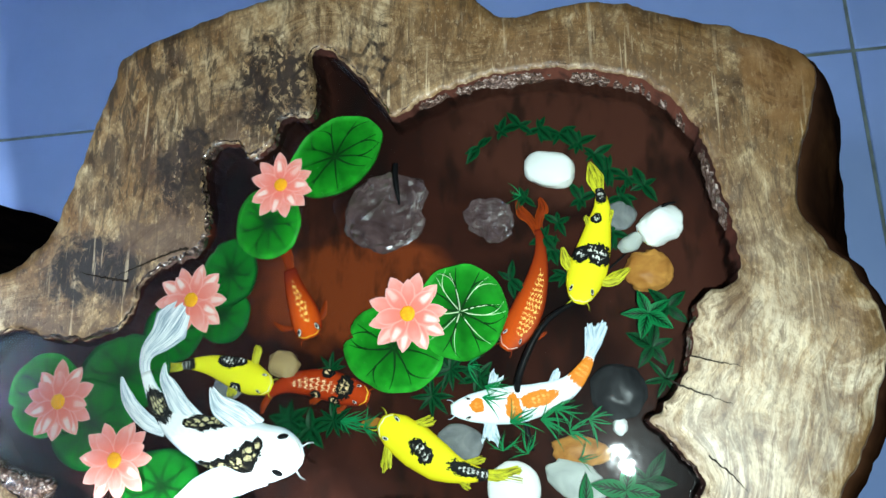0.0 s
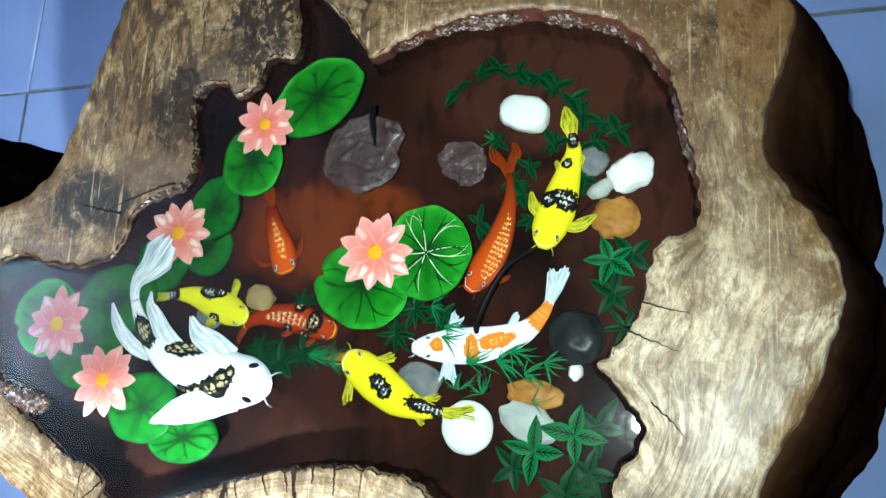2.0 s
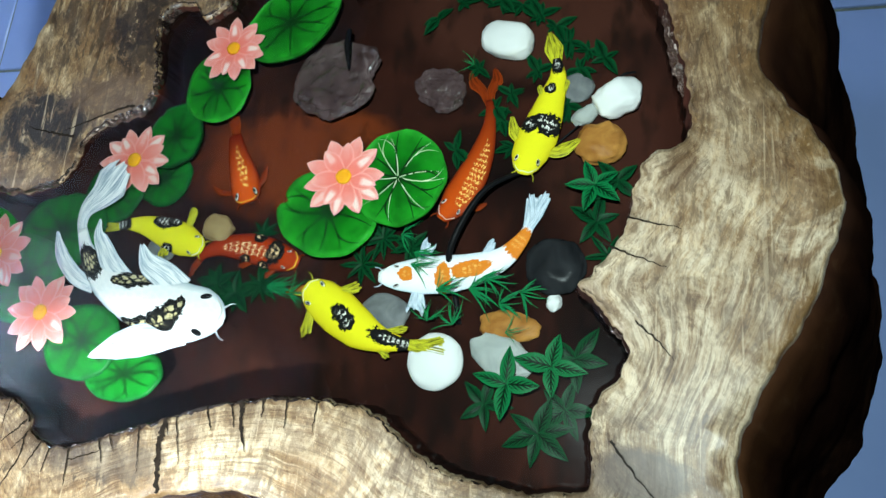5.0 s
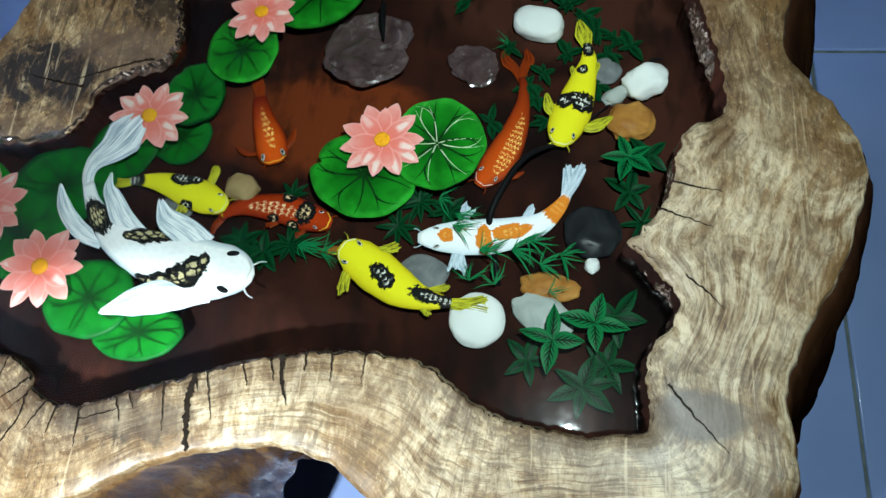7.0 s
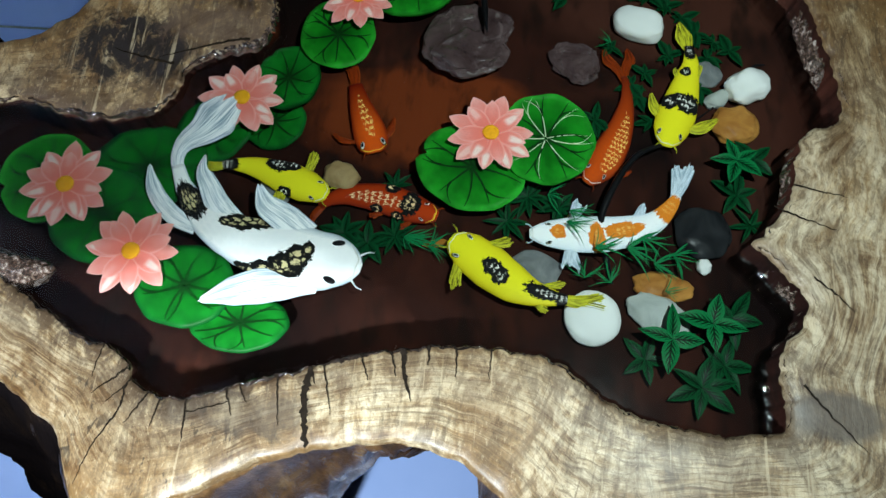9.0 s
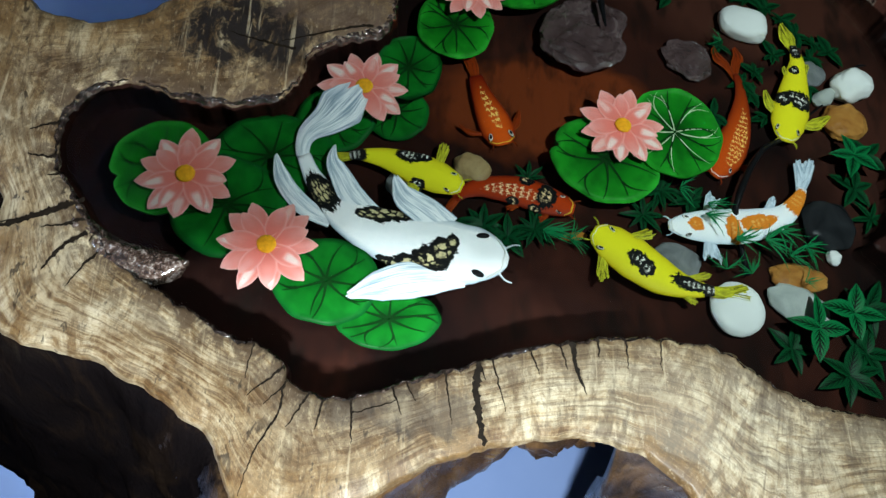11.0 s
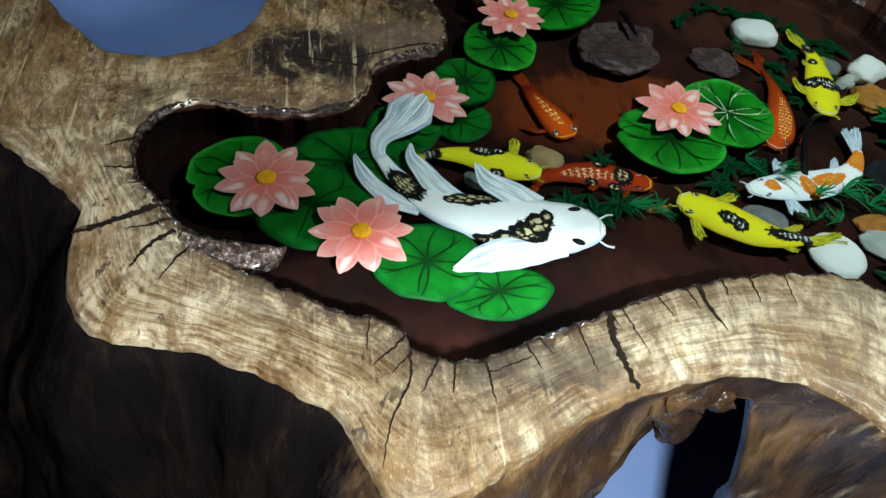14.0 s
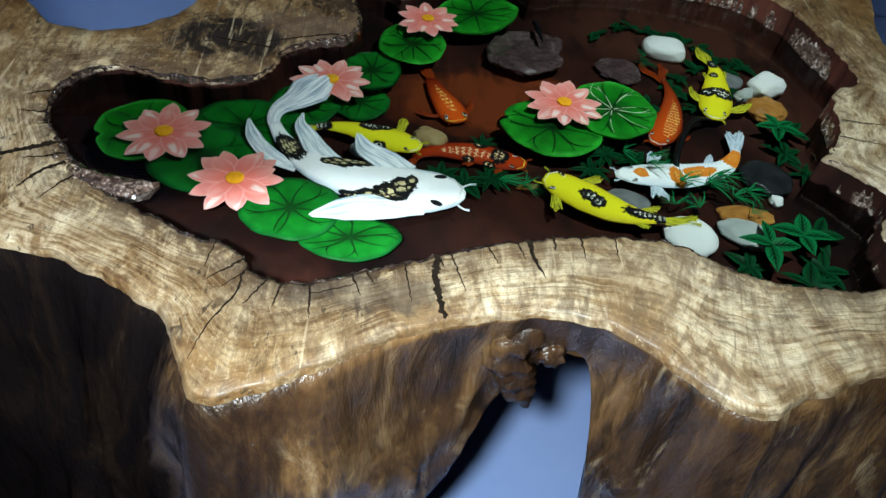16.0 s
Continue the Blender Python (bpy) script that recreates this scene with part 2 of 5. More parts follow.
def bark():
    """Varnished flank: chocolate brown in the east, streaked brown in the south, nearly black in the west."""
    k = Mat("dark_polished_bark", 0.35, coat=0.0)
    at = k.coords(scale=(1, 1, 0.22))
    a = k.noise(at, 17, 5, 0.66, 1.0)
    b = k.noise(at, 70, 4, 0.65, 0.5)
    big = k.noise(k.coords(scale=(1, 1, 0.6)), 7, 4, 0.6, 0.6)
    xyz = k.split(k.coords())
    c = k.ramp(a, (0.34, (0.010, 0.006, 0.004)), (0.47, (0.050, 0.026, 0.012)), (0.58, (0.125, 0.066, 0.026)), (0.74, (0.30, 0.205, 0.110)))
    c = k.mix(k.ramp(big, (0.44, 0.75), (0.60, 0.0)), c, (0.026, 0.012, 0.006))
    c = k.mix(k.ramp(b, (0.32, 0.8), (0.48, 0.0)), c, (0.010, 0.006, 0.004))
    c = k.mix(k.math("MULTIPLY", k.ramp(b, (0.56, 0.0), (0.70, 0.5)), k.ramp(big, (0.45, 0.0), (0.6, 1.0))), c, (0.34, 0.25, 0.15))
    # west and east: dark bark, with the flanks' shade also put into the colour
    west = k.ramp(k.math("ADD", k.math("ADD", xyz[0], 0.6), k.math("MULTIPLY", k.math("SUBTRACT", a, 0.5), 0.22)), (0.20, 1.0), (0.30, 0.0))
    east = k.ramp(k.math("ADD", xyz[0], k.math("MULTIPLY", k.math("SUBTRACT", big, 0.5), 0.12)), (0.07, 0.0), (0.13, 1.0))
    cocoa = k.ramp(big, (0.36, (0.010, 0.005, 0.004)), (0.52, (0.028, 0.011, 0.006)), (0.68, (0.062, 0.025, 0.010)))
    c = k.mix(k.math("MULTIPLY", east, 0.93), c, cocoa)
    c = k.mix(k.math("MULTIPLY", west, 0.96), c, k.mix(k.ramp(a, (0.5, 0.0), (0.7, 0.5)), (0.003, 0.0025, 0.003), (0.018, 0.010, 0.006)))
    k.colour(c)
    k.put(k.b.inputs["Specular IOR Level"], k.math("MULTIPLY", k.math("SUBTRACT", 1.0, k.math("MAXIMUM", west, east)), 0.42))
    k.rough(k.ramp(b, (0.3, 0.46), (0.7, 0.20)))
    fine = k.noise(k.coords(scale=(1, 1, 0.5)), 150, 4, 0.7, 0.6)
    deep = k.mix(east, k.mix(0.14, k.mix(0.45, a, b), fine), k.mix(0.9, k.mix(0.14, a, fine), (0.5, 0.5, 0.5)))
    return k.bump(deep, 0.9, 0.007).m


def bed():
    k = Mat("stained_pool_bed", 0.9)
    a = k.noise(k.coords(), 9, 4, 0.55, 0.8)
    b = k.noise(k.coords(scale=(1, 0.4, 1)), 55, 4, 0.6)
    c = k.ramp(a, (0.34, (0.006, 0.003, 0.003)), (0.52, (0.020, 0.0068, 0.005)), (0.74, (0.050, 0.0145, 0.009)))
    xyz = k.split(k.coords())

    def stain(x, y, rx, ry):
        p, q = k.math("DIVIDE", k.math("SUBTRACT", xyz[0], x), rx), k.math("DIVIDE", k.math("SUBTRACT", xyz[1], y), ry)
        r = k.math("SQRT", k.math("ADD", k.math("MULTIPLY", p, p), k.math("MULTIPLY", q, q)))
        return k.ramp(k.math("ADD", r, k.math("MULTIPLY", k.math("SUBTRACT", a, 0.5), 2.0)), (0.6, 1.0), (1.2, 0.0))

    c = k.mix(stain(-0.19, 0.125, 0.11, 0.060), c, (0.150, 0.030, 0.009))
    c = k.mix(k.math("MULTIPLY", stain(-0.02, 0.235, 0.13, 0.06), 0.8), c, (0.065, 0.022, 0.014))
    c = k.mix(k.math("MULTIPLY", stain(0.06, 0.12, 0.05, 0.10), 0.6), c, (0.060, 0.020, 0.013))
    c = k.mix(k.ramp(b, (0.34, 0.7), (0.5, 0.0)), c, (0.008, 0.005, 0.004))
    return k.colour(c).bump(b, 0.5, 0.002).m


def resin():
    """Clear cast resin: light goes through, its skin mirrors by Fresnel."""
    m = bpy.data.materials.new("clear_resin")
    m.use_nodes = True
    t = m.node_tree
    t.nodes.clear()
    out = t.nodes.new("ShaderNodeOutputMaterial")
    mix = t.nodes.new("ShaderNodeMixShader")
    clear = t.nodes.new("ShaderNodeBsdfTransparent")
    clear.inputs[0].default_value = (0.96, 0.97, 0.97, 1)
    gloss = t.nodes.new("ShaderNodeBsdfGlossy")
    gloss.inputs["Roughness"].default_value = 0.03
    haze = t.nodes.new("ShaderNodeBsdfGlossy")
    haze.inputs["Roughness"].default_value = 0.24
    both = t.nodes.new("ShaderNodeMixShader")
    both.inputs[0].default_value = 0.035
    t.links.new(gloss.outputs[0], both.inputs[1])
    t.links.new(haze.outputs[0], both.inputs[2])
    fres = t.nodes.new("ShaderNodeFresnel")
    fres.inputs[0].default_value = 1.40
    tc = t.nodes.new("ShaderNodeTexCoord")
    n = t.nodes.new("ShaderNodeTexNoise")
    n.inputs["Scale"].default_value, n.inputs["Detail"].default_value = 26, 3
    bump = t.nodes.new("ShaderNodeBump")
    bump.inputs["Strength"].default_value, bump.inputs["Distance"].default_value = 0.13, 0.003
    t.links.new(tc.outputs["Object"], n.inputs["Vector"])
    fine = t.nodes.new("ShaderNodeTexNoise")
    fine.inputs["Scale"].default_value, fine.inputs["Detail"].default_value = 170, 4
    t.links.new(tc.outputs["Object"], fine.inputs["Vector"])
    where = t.nodes.new("ShaderNodeTexNoise")
    where.inputs["Scale"].default_value, where.inputs["Detail"].default_value = 14, 3
    t.links.new(tc.outputs["Object"], where.inputs["Vector"])
    dents = t.nodes.new("ShaderNodeMapRange")
    for i, v in ((1, 0.66), (2, 0.86), (3, 0.04), (4, 1.6)):
        dents.inputs[i].default_value = v

    def scalar(kind, a, b):
        q = t.nodes.new("ShaderNodeMath")
        q.operation = kind
        for i, v in enumerate((a, b)):
            if isinstance(v, (int, float)):
                q.inputs[i].default_value = v
            else:
                t.links.new(v, q.inputs[i])
        return q.outputs[0]

    # the skin is crumpled where rocks come close under it and in a few places by the shore
    rough_at = where.outputs[0]
    for x, y, r, gain in ((-0.157, 0.175, 0.045, 0.30), (-0.071, 0.167, 0.028, 0.22), (0.058, 0.000, 0.030, 0.22), (-0.20, -0.062, 0.040, 0.14), (-0.31, 0.145, 0.040, 0.16), (0.02, 0.075, 0.030, 0.14)):
        away = t.nodes.new("ShaderNodeVectorMath")
        away.operation = "DISTANCE"
        flat = t.nodes.new("ShaderNodeVectorMath")
        flat.operation = "MULTIPLY"
        flat.inputs[1].default_value = (1, 1, 0)
        t.links.new(tc.outputs["Object"], flat.inputs[0])
        t.links.new(flat.outputs[0], away.inputs[0])
        away.inputs[1].default_value = (x, y, 0)
        near = scalar("MAXIMUM", scalar("SUBTRACT", 1.0, scalar("DIVIDE", away.outputs["Value"], r)), 0.0)
        rough_at = scalar("ADD", rough_at, scalar("MULTIPLY", scalar("MINIMUM", scalar("MULTIPLY", near, 2.5), 1.0), gain))
    t.links.new(rough_at, dents.inputs[0])
    add = t.nodes.new("ShaderNodeMath")
    add.operation = "MULTIPLY_ADD"
    t.links.new(dents.outputs[0], add.inputs[1])
    t.links.new(fine.outputs[0], add.inputs[0])
    t.links.new(n.outputs[0], add.inputs[2])
    t.links.new(add.outputs[0], bump.inputs["Height"])
    t.links.new(bump.outputs[0], gloss.inputs["Normal"])
    t.links.new(bump.outputs[0], haze.inputs["Normal"])
    t.links.new(bump.outputs[0], fres.inputs["Normal"])
    t.links.new(fres.outputs[0], mix.inputs[0])
    t.links.new(clear.outputs[0], mix.inputs[1])
    t.links.new(both.outputs[0], mix.inputs[2])
    t.links.new(mix.outputs[0], out.inputs[0])
    return m


def tile_glaze():
    k = Mat("pale_blue_glazed_tile", 0.22, coat=0.1)
    n = k.noise(k.coords(), 5, 4, 0.6)
    c = k.ramp(n, (0.3, (0.29, 0.42, 0.80)), (0.7, (0.35, 0.48, 0.86)))
    c = k.mix(k.math("MULTIPLY", k.random(), 0.12), c, (0.23, 0.34, 0.62))
    return k.colour(c).bump(n, 0.03).m


def pad_green(name, heart, mid, edge, rim):
    k = Mat(name, 0.38)
    uv = k.split(k.coords("UV"))
    n = k.noise(k.coords(), 70, 4)
    m = k.noise(k.coords(), 22, 3)
    c = k.ramp(k.math("ADD", uv[0], k.math("MULTIPLY", k.math("SUBTRACT", m, 0.5), 0.25)), (0.05, heart), (0.45, mid), (0.86, edge), (1.0, rim))
    c = k.mix(k.ramp(n, (0.35, 0.5), (0.6, 0.0)), c, tuple(v * 0.6 for v in heart))
    return k.colour(c).bump(n, 0.15).m


def petal_pink():
    """Painted petal: coral at the root, pink at the edge, a pearly highlight painted into the upper half of many."""
    k = Mat("lotus_petal_pink", 0.4)
    uv = k.split(k.coords("UV"))
    side = k.math("ABSOLUTE", k.math("SUBTRACT", uv[1], 0.5))
    c = k.ramp(uv[0], (0.0, (0.80, 0.22, 0.12)), (0.35, (0.80, 0.215, 0.175)), (0.75, (0.84, 0.285, 0.245)), (1.0, (0.90, 0.44, 0.40)))
    c = k.mix(k.ramp(side, (0.36, 0.0), (0.49, 0.55)), c, (0.93, 0.52, 0.47))
    highlight = k.math("MULTIPLY", k.ramp(uv[0], (0.48, 0.0), (0.62, 1.0)), k.ramp(uv[0], (0.84, 1.0), (0.95, 0.25)))
    highlight = k.math("MULTIPLY", highlight, k.ramp(side, (0.12, 1.0), (0.28, 0.0)))
    return k.colour(k.mix(k.math("MULTIPLY", highlight, k.ramp(k.random(), (0.45, 0.05), (0.70, 0.75))), c, (0.95, 0.84, 0.79))).m


def leaf_green(name, a, b, inked=0.9):
    k = Mat(name, 0.4, coat=0.15)
    uv = k.split(k.coords("UV"))
    rib = k.math("ABSOLUTE", k.math("SUBTRACT", uv[1], 0.5))
    saw = k.math("FRACT", k.math("ADD", k.math("MULTIPLY", uv[0], 6.0), k.math("MULTIPLY", rib, -5.0)))
    c = k.mix(k.ramp(k.noise(k.coords(), 90, 3), (0.35, 0.0), (0.65, 1.0)), a, b)
    barb = k.math("MULTIPLY", k.ramp(saw, (0.45, 0.0), (0.62, 1.0)), k.ramp(rib, (0.20, inked), (0.34, 0.0)))
    c = k.mix(barb, c, tuple(v * 0.08 for v in a))
    c = k.mix(k.ramp(rib, (0.03, inked), (0.10, 0.0)), c, tuple(v * 0.08 for v in a))
    return k.colour(c).m


def koi_skin(name, base, shade, patches, patch, fleck, flecks=(), rows=(24, 8), full=False, fade=0.0, round_from=0.14):
    """Painted koi: a body colour, patches along the back (place along and across, half sizes) and rows of scale marks."""
    k = Mat(name, 0.4)
    uv = k.split(k.coords("UV"))
    wob = k.noise(k.coords("UV", (1, 0.35, 1)), 26, 4, 0.7)
    jit = k.noise(k.coords("UV", (1, 0.4, 1)), 45, 2, 0.5)
    u = k.math("ADD", k.math("MULTIPLY", uv[0], rows[0]), k.math("MULTIPLY", jit, 1.6))
    v = k.math("ADD", k.math("MULTIPLY", uv[1], rows[1]), k.math("MULTIPLY", k.math("MODULO", k.math("FLOOR", u), 2.0), 0.5))
    fu, fv = k.math("SUBTRACT", k.math("FRACT", u), 0.5), k.math("SUBTRACT", k.math("FRACT", v), 0.5)
    fu2 = k.math("ADD", fu, 0.26)

    def radius(a, b):
        return k.math("SQRT", k.math("ADD", k.math("MULTIPLY", a, a), k.math("MULTIPLY", b, b)))

    if full:
        mark = k.ramp(radius(fu, fv), (0.36, 1.0), (0.43, 0.0))
    else:
        mark = k.math("MULTIPLY", k.ramp(radius(fu, fv), (0.40, 1.0), (0.46, 0.0)), k.ramp(radius(fu2, fv), (0.32, 0.0), (0.40, 1.0)))
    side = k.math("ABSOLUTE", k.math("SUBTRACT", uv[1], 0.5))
    # roundness is painted on: flanks and tail run into the shade colour
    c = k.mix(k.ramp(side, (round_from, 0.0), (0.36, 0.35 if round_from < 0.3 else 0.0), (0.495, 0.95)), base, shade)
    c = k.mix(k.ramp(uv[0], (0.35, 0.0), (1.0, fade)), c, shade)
    c = k.mix(k.math("MULTIPLY", mark, 0.08), c, shade)

    def mask(spots, rag):
        total = None
        for x, y, rx, ry in spots:
            a = k.math("DIVIDE", k.math("SUBTRACT", uv[0], x), rx)
            b = k.math("DIVIDE", k.math("SUBTRACT", uv[1], y), ry)
            d = k.math("ADD", radius(a, b), k.math("MULTIPLY", k.math("SUBTRACT", wob, 0.5), rag))
            total = d if total is None else k.math("MINIMUM", total, d)
        return total

    if patches:
        m = mask(patches, 1.3)
        inner = k.math("MULTIPLY", mark, k.ramp(m, (0.40, 1.0), (0.55, 0.0)))
        c = k.mix(k.ramp(m, (0.95, 1.0), (1.0, 0.0)), c, k.mix(inner, patch, fleck))
    if flecks:
        c = k.mix(k.math("MULTIPLY", k.ramp(mask(flecks, 0.7), (0.93, 1.0), (1.0, 0.0)), mark), c, fleck)
    return k.colour(c).m


def fin_skin(name, pale, line, edge=None):
    k = Mat(name, 0.4, coat=0.1)
    uv = k.coords("UV", (1.2, 13, 1))
    n = k.noise(uv, 1.6, 3, 0.6)
    v = k.split(k.coords("UV"))[1]
    rim = k.ramp(k.math("ABSOLUTE", k.math("SUBTRACT", v, 0.5)), (0.45, 0.0), (0.485, 0.85))
    return k.colour(k.mix(rim, k.ramp(n, (0.38, line), (0.54, pale)), edge or line)).m


WOOD, BARK, BED, RESIN, TILE = wood_top(), bark(), bed(), resin(), tile_glaze()
GREEN = pad_green("lily_pad_green", (0.003, 0.060, 0.006), (0.006, 0.180, 0.010), (0.014, 0.300, 0.018), (0.030, 0.42, 0.035))
# darker copy for sunken pads: dimming through the resin is put into the green
DIMMED_GREEN = pad_green("lily_pad_dimmed_green", (0.003, 0.055, 0.008), (0.005, 0.155, 0.013), (0.007, 0.175, 0.018), (0.004, 0.095, 0.016))
PETAL = petal_pink()
VEIN = plain("pad_vein_dark", (0.004, 0.035, 0.006), 0.5)
VEIN_PALE = plain("pad_vein_pale", (0.55, 0.72, 0.45), 0.5)
YOLK = plain("lotus_centre_yellow", (0.9, 0.42, 0.02), 0.45, 0.2, 400)
INK = plain("ink_black", (0.008, 0.008, 0.009), 0.35)
EYE_RING = plain("eye_ring_pale", (0.75, 0.74, 0.70), 0.4)
CRACK = plain("crack_dark", (0.010, 0.007, 0.005), 0.5, 0.4, 200)
GROUT = plain("grout_grey_green", (0.17, 0.21, 0.2), 0.85, 0.35, 40)
PLASTER = plain("wall_plaster_white", (0.7, 0.72, 0.75), 0.8, 0.04, 3)
# an unlit room is put into the tone of these unseen surfaces
UNLIT_WALL = plain("wall_unlit_tone", (0.07, 0.065, 0.06), 0.8, 0.1, 3)
UNLIT_CEILING = plain("ceiling_unlit_tone", (0.04, 0.038, 0.036), 0.8, 0.2, 4)
METAL = plain("lamp_housing_white", (0.75, 0.75, 0.75), 0.4, 0.03)


# ---- mesh helpers ----
def finish(name, bm, materials, parent=None, label="", smooth=True):
    me = bpy.data.meshes.new(name)
    bm.to_mesh(me)
    bm.free()
    for m in materials if isinstance(materials, (list, tuple)) else [materials]:
        me.materials.append(m)
    if smooth is True:
        me.polygons.foreach_set("use_smooth", [True] * len(me.polygons))
    ob = new(name, me)
    if parent is not None:
        ob.parent = parent
    if label:
        ob["label"] = label
    return ob


part = finish


def thing(name, label, category, group="", at=(0, 0, 0), kind=""):
    return tagged(place(new(name), at), label, category, group, kind)


def place(ob, at):
    ob.location = at
    return ob


def box(bm, lo, hi):
    x0, y0, z0 = lo
    x1, y1, z1 = hi
    v = [bm.verts.new(p) for p in ((x0, y0, z0), (x1, y0, z0), (x1, y1, z0), (x0, y1, z0), (x0, y0, z1), (x1, y0, z1), (x1, y1, z1), (x0, y1, z1))]
    for q in ((3, 2, 1, 0), (4, 5, 6, 7), (0, 1, 5, 4), (1, 2, 6, 5), (2, 3, 7, 6), (3, 0, 4, 7)):
        bm.faces.new([v[i] for i in q])
    return v


def glide(points, n, closed=False):
    """n places at even steps along a smooth curve through the points."""
    p = [Vector((*q, 0)) if len(q) == 2 else Vector(q) for q in points]
    m = len(p)
    fine = []
    for i in range(m if closed else m - 1):
        a, b, c, d = (p[(i + k) % m] if closed else p[min(max(i + k, 0), m - 1)] for k in (-1, 0, 1, 2))
        for j in range(16):
            t = j / 16
            fine.append(0.5 * (2 * b + (c - a) * t + (2 * a - 5 * b + 4 * c - d) * t * t + (3 * b - a - 3 * c + d) * t ** 3))
    fine.append(p[0].copy() if closed else p[-1].copy())
    run = [0.0]
    for a, b in zip(fine, fine[1:]):
        run.append(run[-1] + (b - a).length)
    out, k = [], 0
    for i in range(n):
        s = run[-1] * i / (n if closed else n - 1)
        while k < len(run) - 2 and run[k + 1] < s:
            k += 1
        f = (s - run[k]) / max(run[k + 1] - run[k], 1e-9)
        out.append(fine[k].lerp(fine[k + 1], f))
    return out


def rough_loop(points, n, amount, size, seed):
    """A closed curve with a naturally uneven line; its points and outward normals."""
    p = glide(points, n, True)

    def outward(q):
        o = []
        for i in range(n):
            d = (q[(i + 5) % n] - q[i - 5]).normalized()
            o.append(Vector((d.y, -d.x, 0)))
        return o

    w = outward(p)
    p = [a + b * amount * (noise.noise(a * size + Vector((seed, 0, 0))) + 0.5 * noise.noise(a * size * 3 + Vector((seed, 5, 0)))) for a, b in zip(p, w)]
    return p, outward(p)


def ring(bm, pts):
    return [bm.verts.new(p) for p in pts]


def bridge(bm, a, b, mat=0, keep=lambda i: True):
    """Quads between two rings, shaded smooth."""
    n = len(a)
    for i in range(n):
        if keep(i):
            f = bm.faces.new((a[i], a[(i + 1) % n], b[(i + 1) % n], b[i]))
            f.material_index = mat
            f.smooth = True


def fill(bm, *loops):
    edges = []
    for lp in loops:
        for i in range(len(lp)):
            a, b = lp[i], lp[(i + 1) % len(lp)]
            edges.append(bm.edges.get((a, b)) or bm.edges.new((a, b)))
    made = bmesh.ops.triangle_fill(bm, use_beauty=True, use_dissolve=False, edges=edges, normal=(0, 0, 1))
    faces = [f for f in made["geom"] if isinstance(f, bmesh.types.BMFace)]
    for f in faces:
        f.smooth = False
    return faces


# ---- room ----
def slab(name, lo, hi, material, label, category):
    bm = bmesh.new()
    box(bm, lo, hi)
    return tagged(finish(name, bm, material, smooth=False), label, category, kind="structure")


slab("wall_west", (-3.3, -3.2, -0.02), (-3.1, 3.2, 3.2), PLASTER, "plain white plastered wall with a tube lamp", "wall")
# unseen dark walls, added to keep the resin's reflections dim
slab("wall_east", (3.1, -3.2, -0.02), (3.3, 3.2, 3.2), UNLIT_WALL, "unseen wall, dark in place of an unlit room", "wall")
slab("wall_south", (-3.1, -3.4, -0.02), (3.1, -3.2, 3.2), UNLIT_WALL, "unseen wall, dark in place of an unlit room", "wall")
slab("wall_north", (-3.1, 3.2, -0.02), (3.1, 3.4, 3.2), UNLIT_WALL, "unseen wall, dark in place of an unlit room", "wall")
# unseen ceiling, split white and dark to shape the sheen on the resin
slab("ceiling_white", (-3.1, -3.2, 3.0), (-1.25, 3.2, 3.1), PLASTER, "unseen white ceiling strip that the resin mirrors", "ceiling")
slab("ceiling_dark", (-1.25, -3.2, 3.1), (3.1, 3.2, 3.2), UNLIT_CEILING, "unseen ceiling, dark in place of an unlit room", "ceiling")

tube_lamp = thing("tube_lamp", "lit white fluorescent tube lamp on the wall", "lamp", at=(-3.06, 0.25, 2.68))
bm = bmesh.new()
box(bm, (-0.04, -0.33, -0.02), (-0.005, 0.33, 0.02))
part("housing", bm, METAL, tube_lamp)
glow = Mat("tube_glow")
glow.b.inputs["Emission Color"].default_value = (0.62, 0.80, 1.0, 1)
glow.b.inputs["Emission Strength"].default_value = 140.0
bm = bmesh.new()
bmesh.ops.create_cone(bm, cap_ends=True, segments=16, radius1=0.014, radius2=0.014, depth=0.6, matrix=pose(0.02, 0, 0, 90, 0, 0))
part("tube", bm, glow.m, tube_lamp, "glowing white glass tube")

# ---- the table: outlines ----
RIM_EAST = [(0.088, 0.297), (0.149, 0.266), (0.164, 0.240), (0.158, 0.218), (0.145, 0.172), (0.148, 0.140), (0.179, 0.088), (0.182, 0.045), (0.163, -0.006),
            (0.138, -0.050), (0.127, -0.088), (0.128, -0.135), (0.102, -0.170), (0.021, -0.170)]
RIM_SOUTH = [(-0.045, -0.188), (-0.066, -0.197), (-0.088, -0.189), (-0.110, -0.165), (-0.130, -0.145), (-0.157, -0.134), (-0.184, -0.131), (-0.228, -0.139),
             (-0.263, -0.150), (-0.300, -0.171), (-0.335, -0.188), (-0.358, -0.192), (-0.369, -0.181), (-0.378, -0.159), (-0.393, -0.138), (-0.414, -0.124)]
RIM_WEST = [(-0.445, -0.106), (-0.473, -0.097), (-0.512, -0.088), (-0.529, -0.063), (-0.536, -0.028), (-0.534, -0.002), (-0.555, 0.022), (-0.587, 0.052),
            (-0.600, 0.080), (-0.618, 0.123), (-0.634, 0.165), (-0.640, 0.205), (-0.625, 0.228), (-0.595, 0.200)]
RIM_NORTH = [(-0.548, 0.146), (-0.522, 0.137), (-0.500, 0.135), (-0.475, 0.146), (-0.447, 0.172), (-0.424, 0.238), (-0.402, 0.300), (-0.390, 0.327),
             (-0.340, 0.346), (-0.271, 0.364), (-0.173, 0.372), (-0.085, 0.347), (-0.050, 0.322), (0.020, 0.323)]
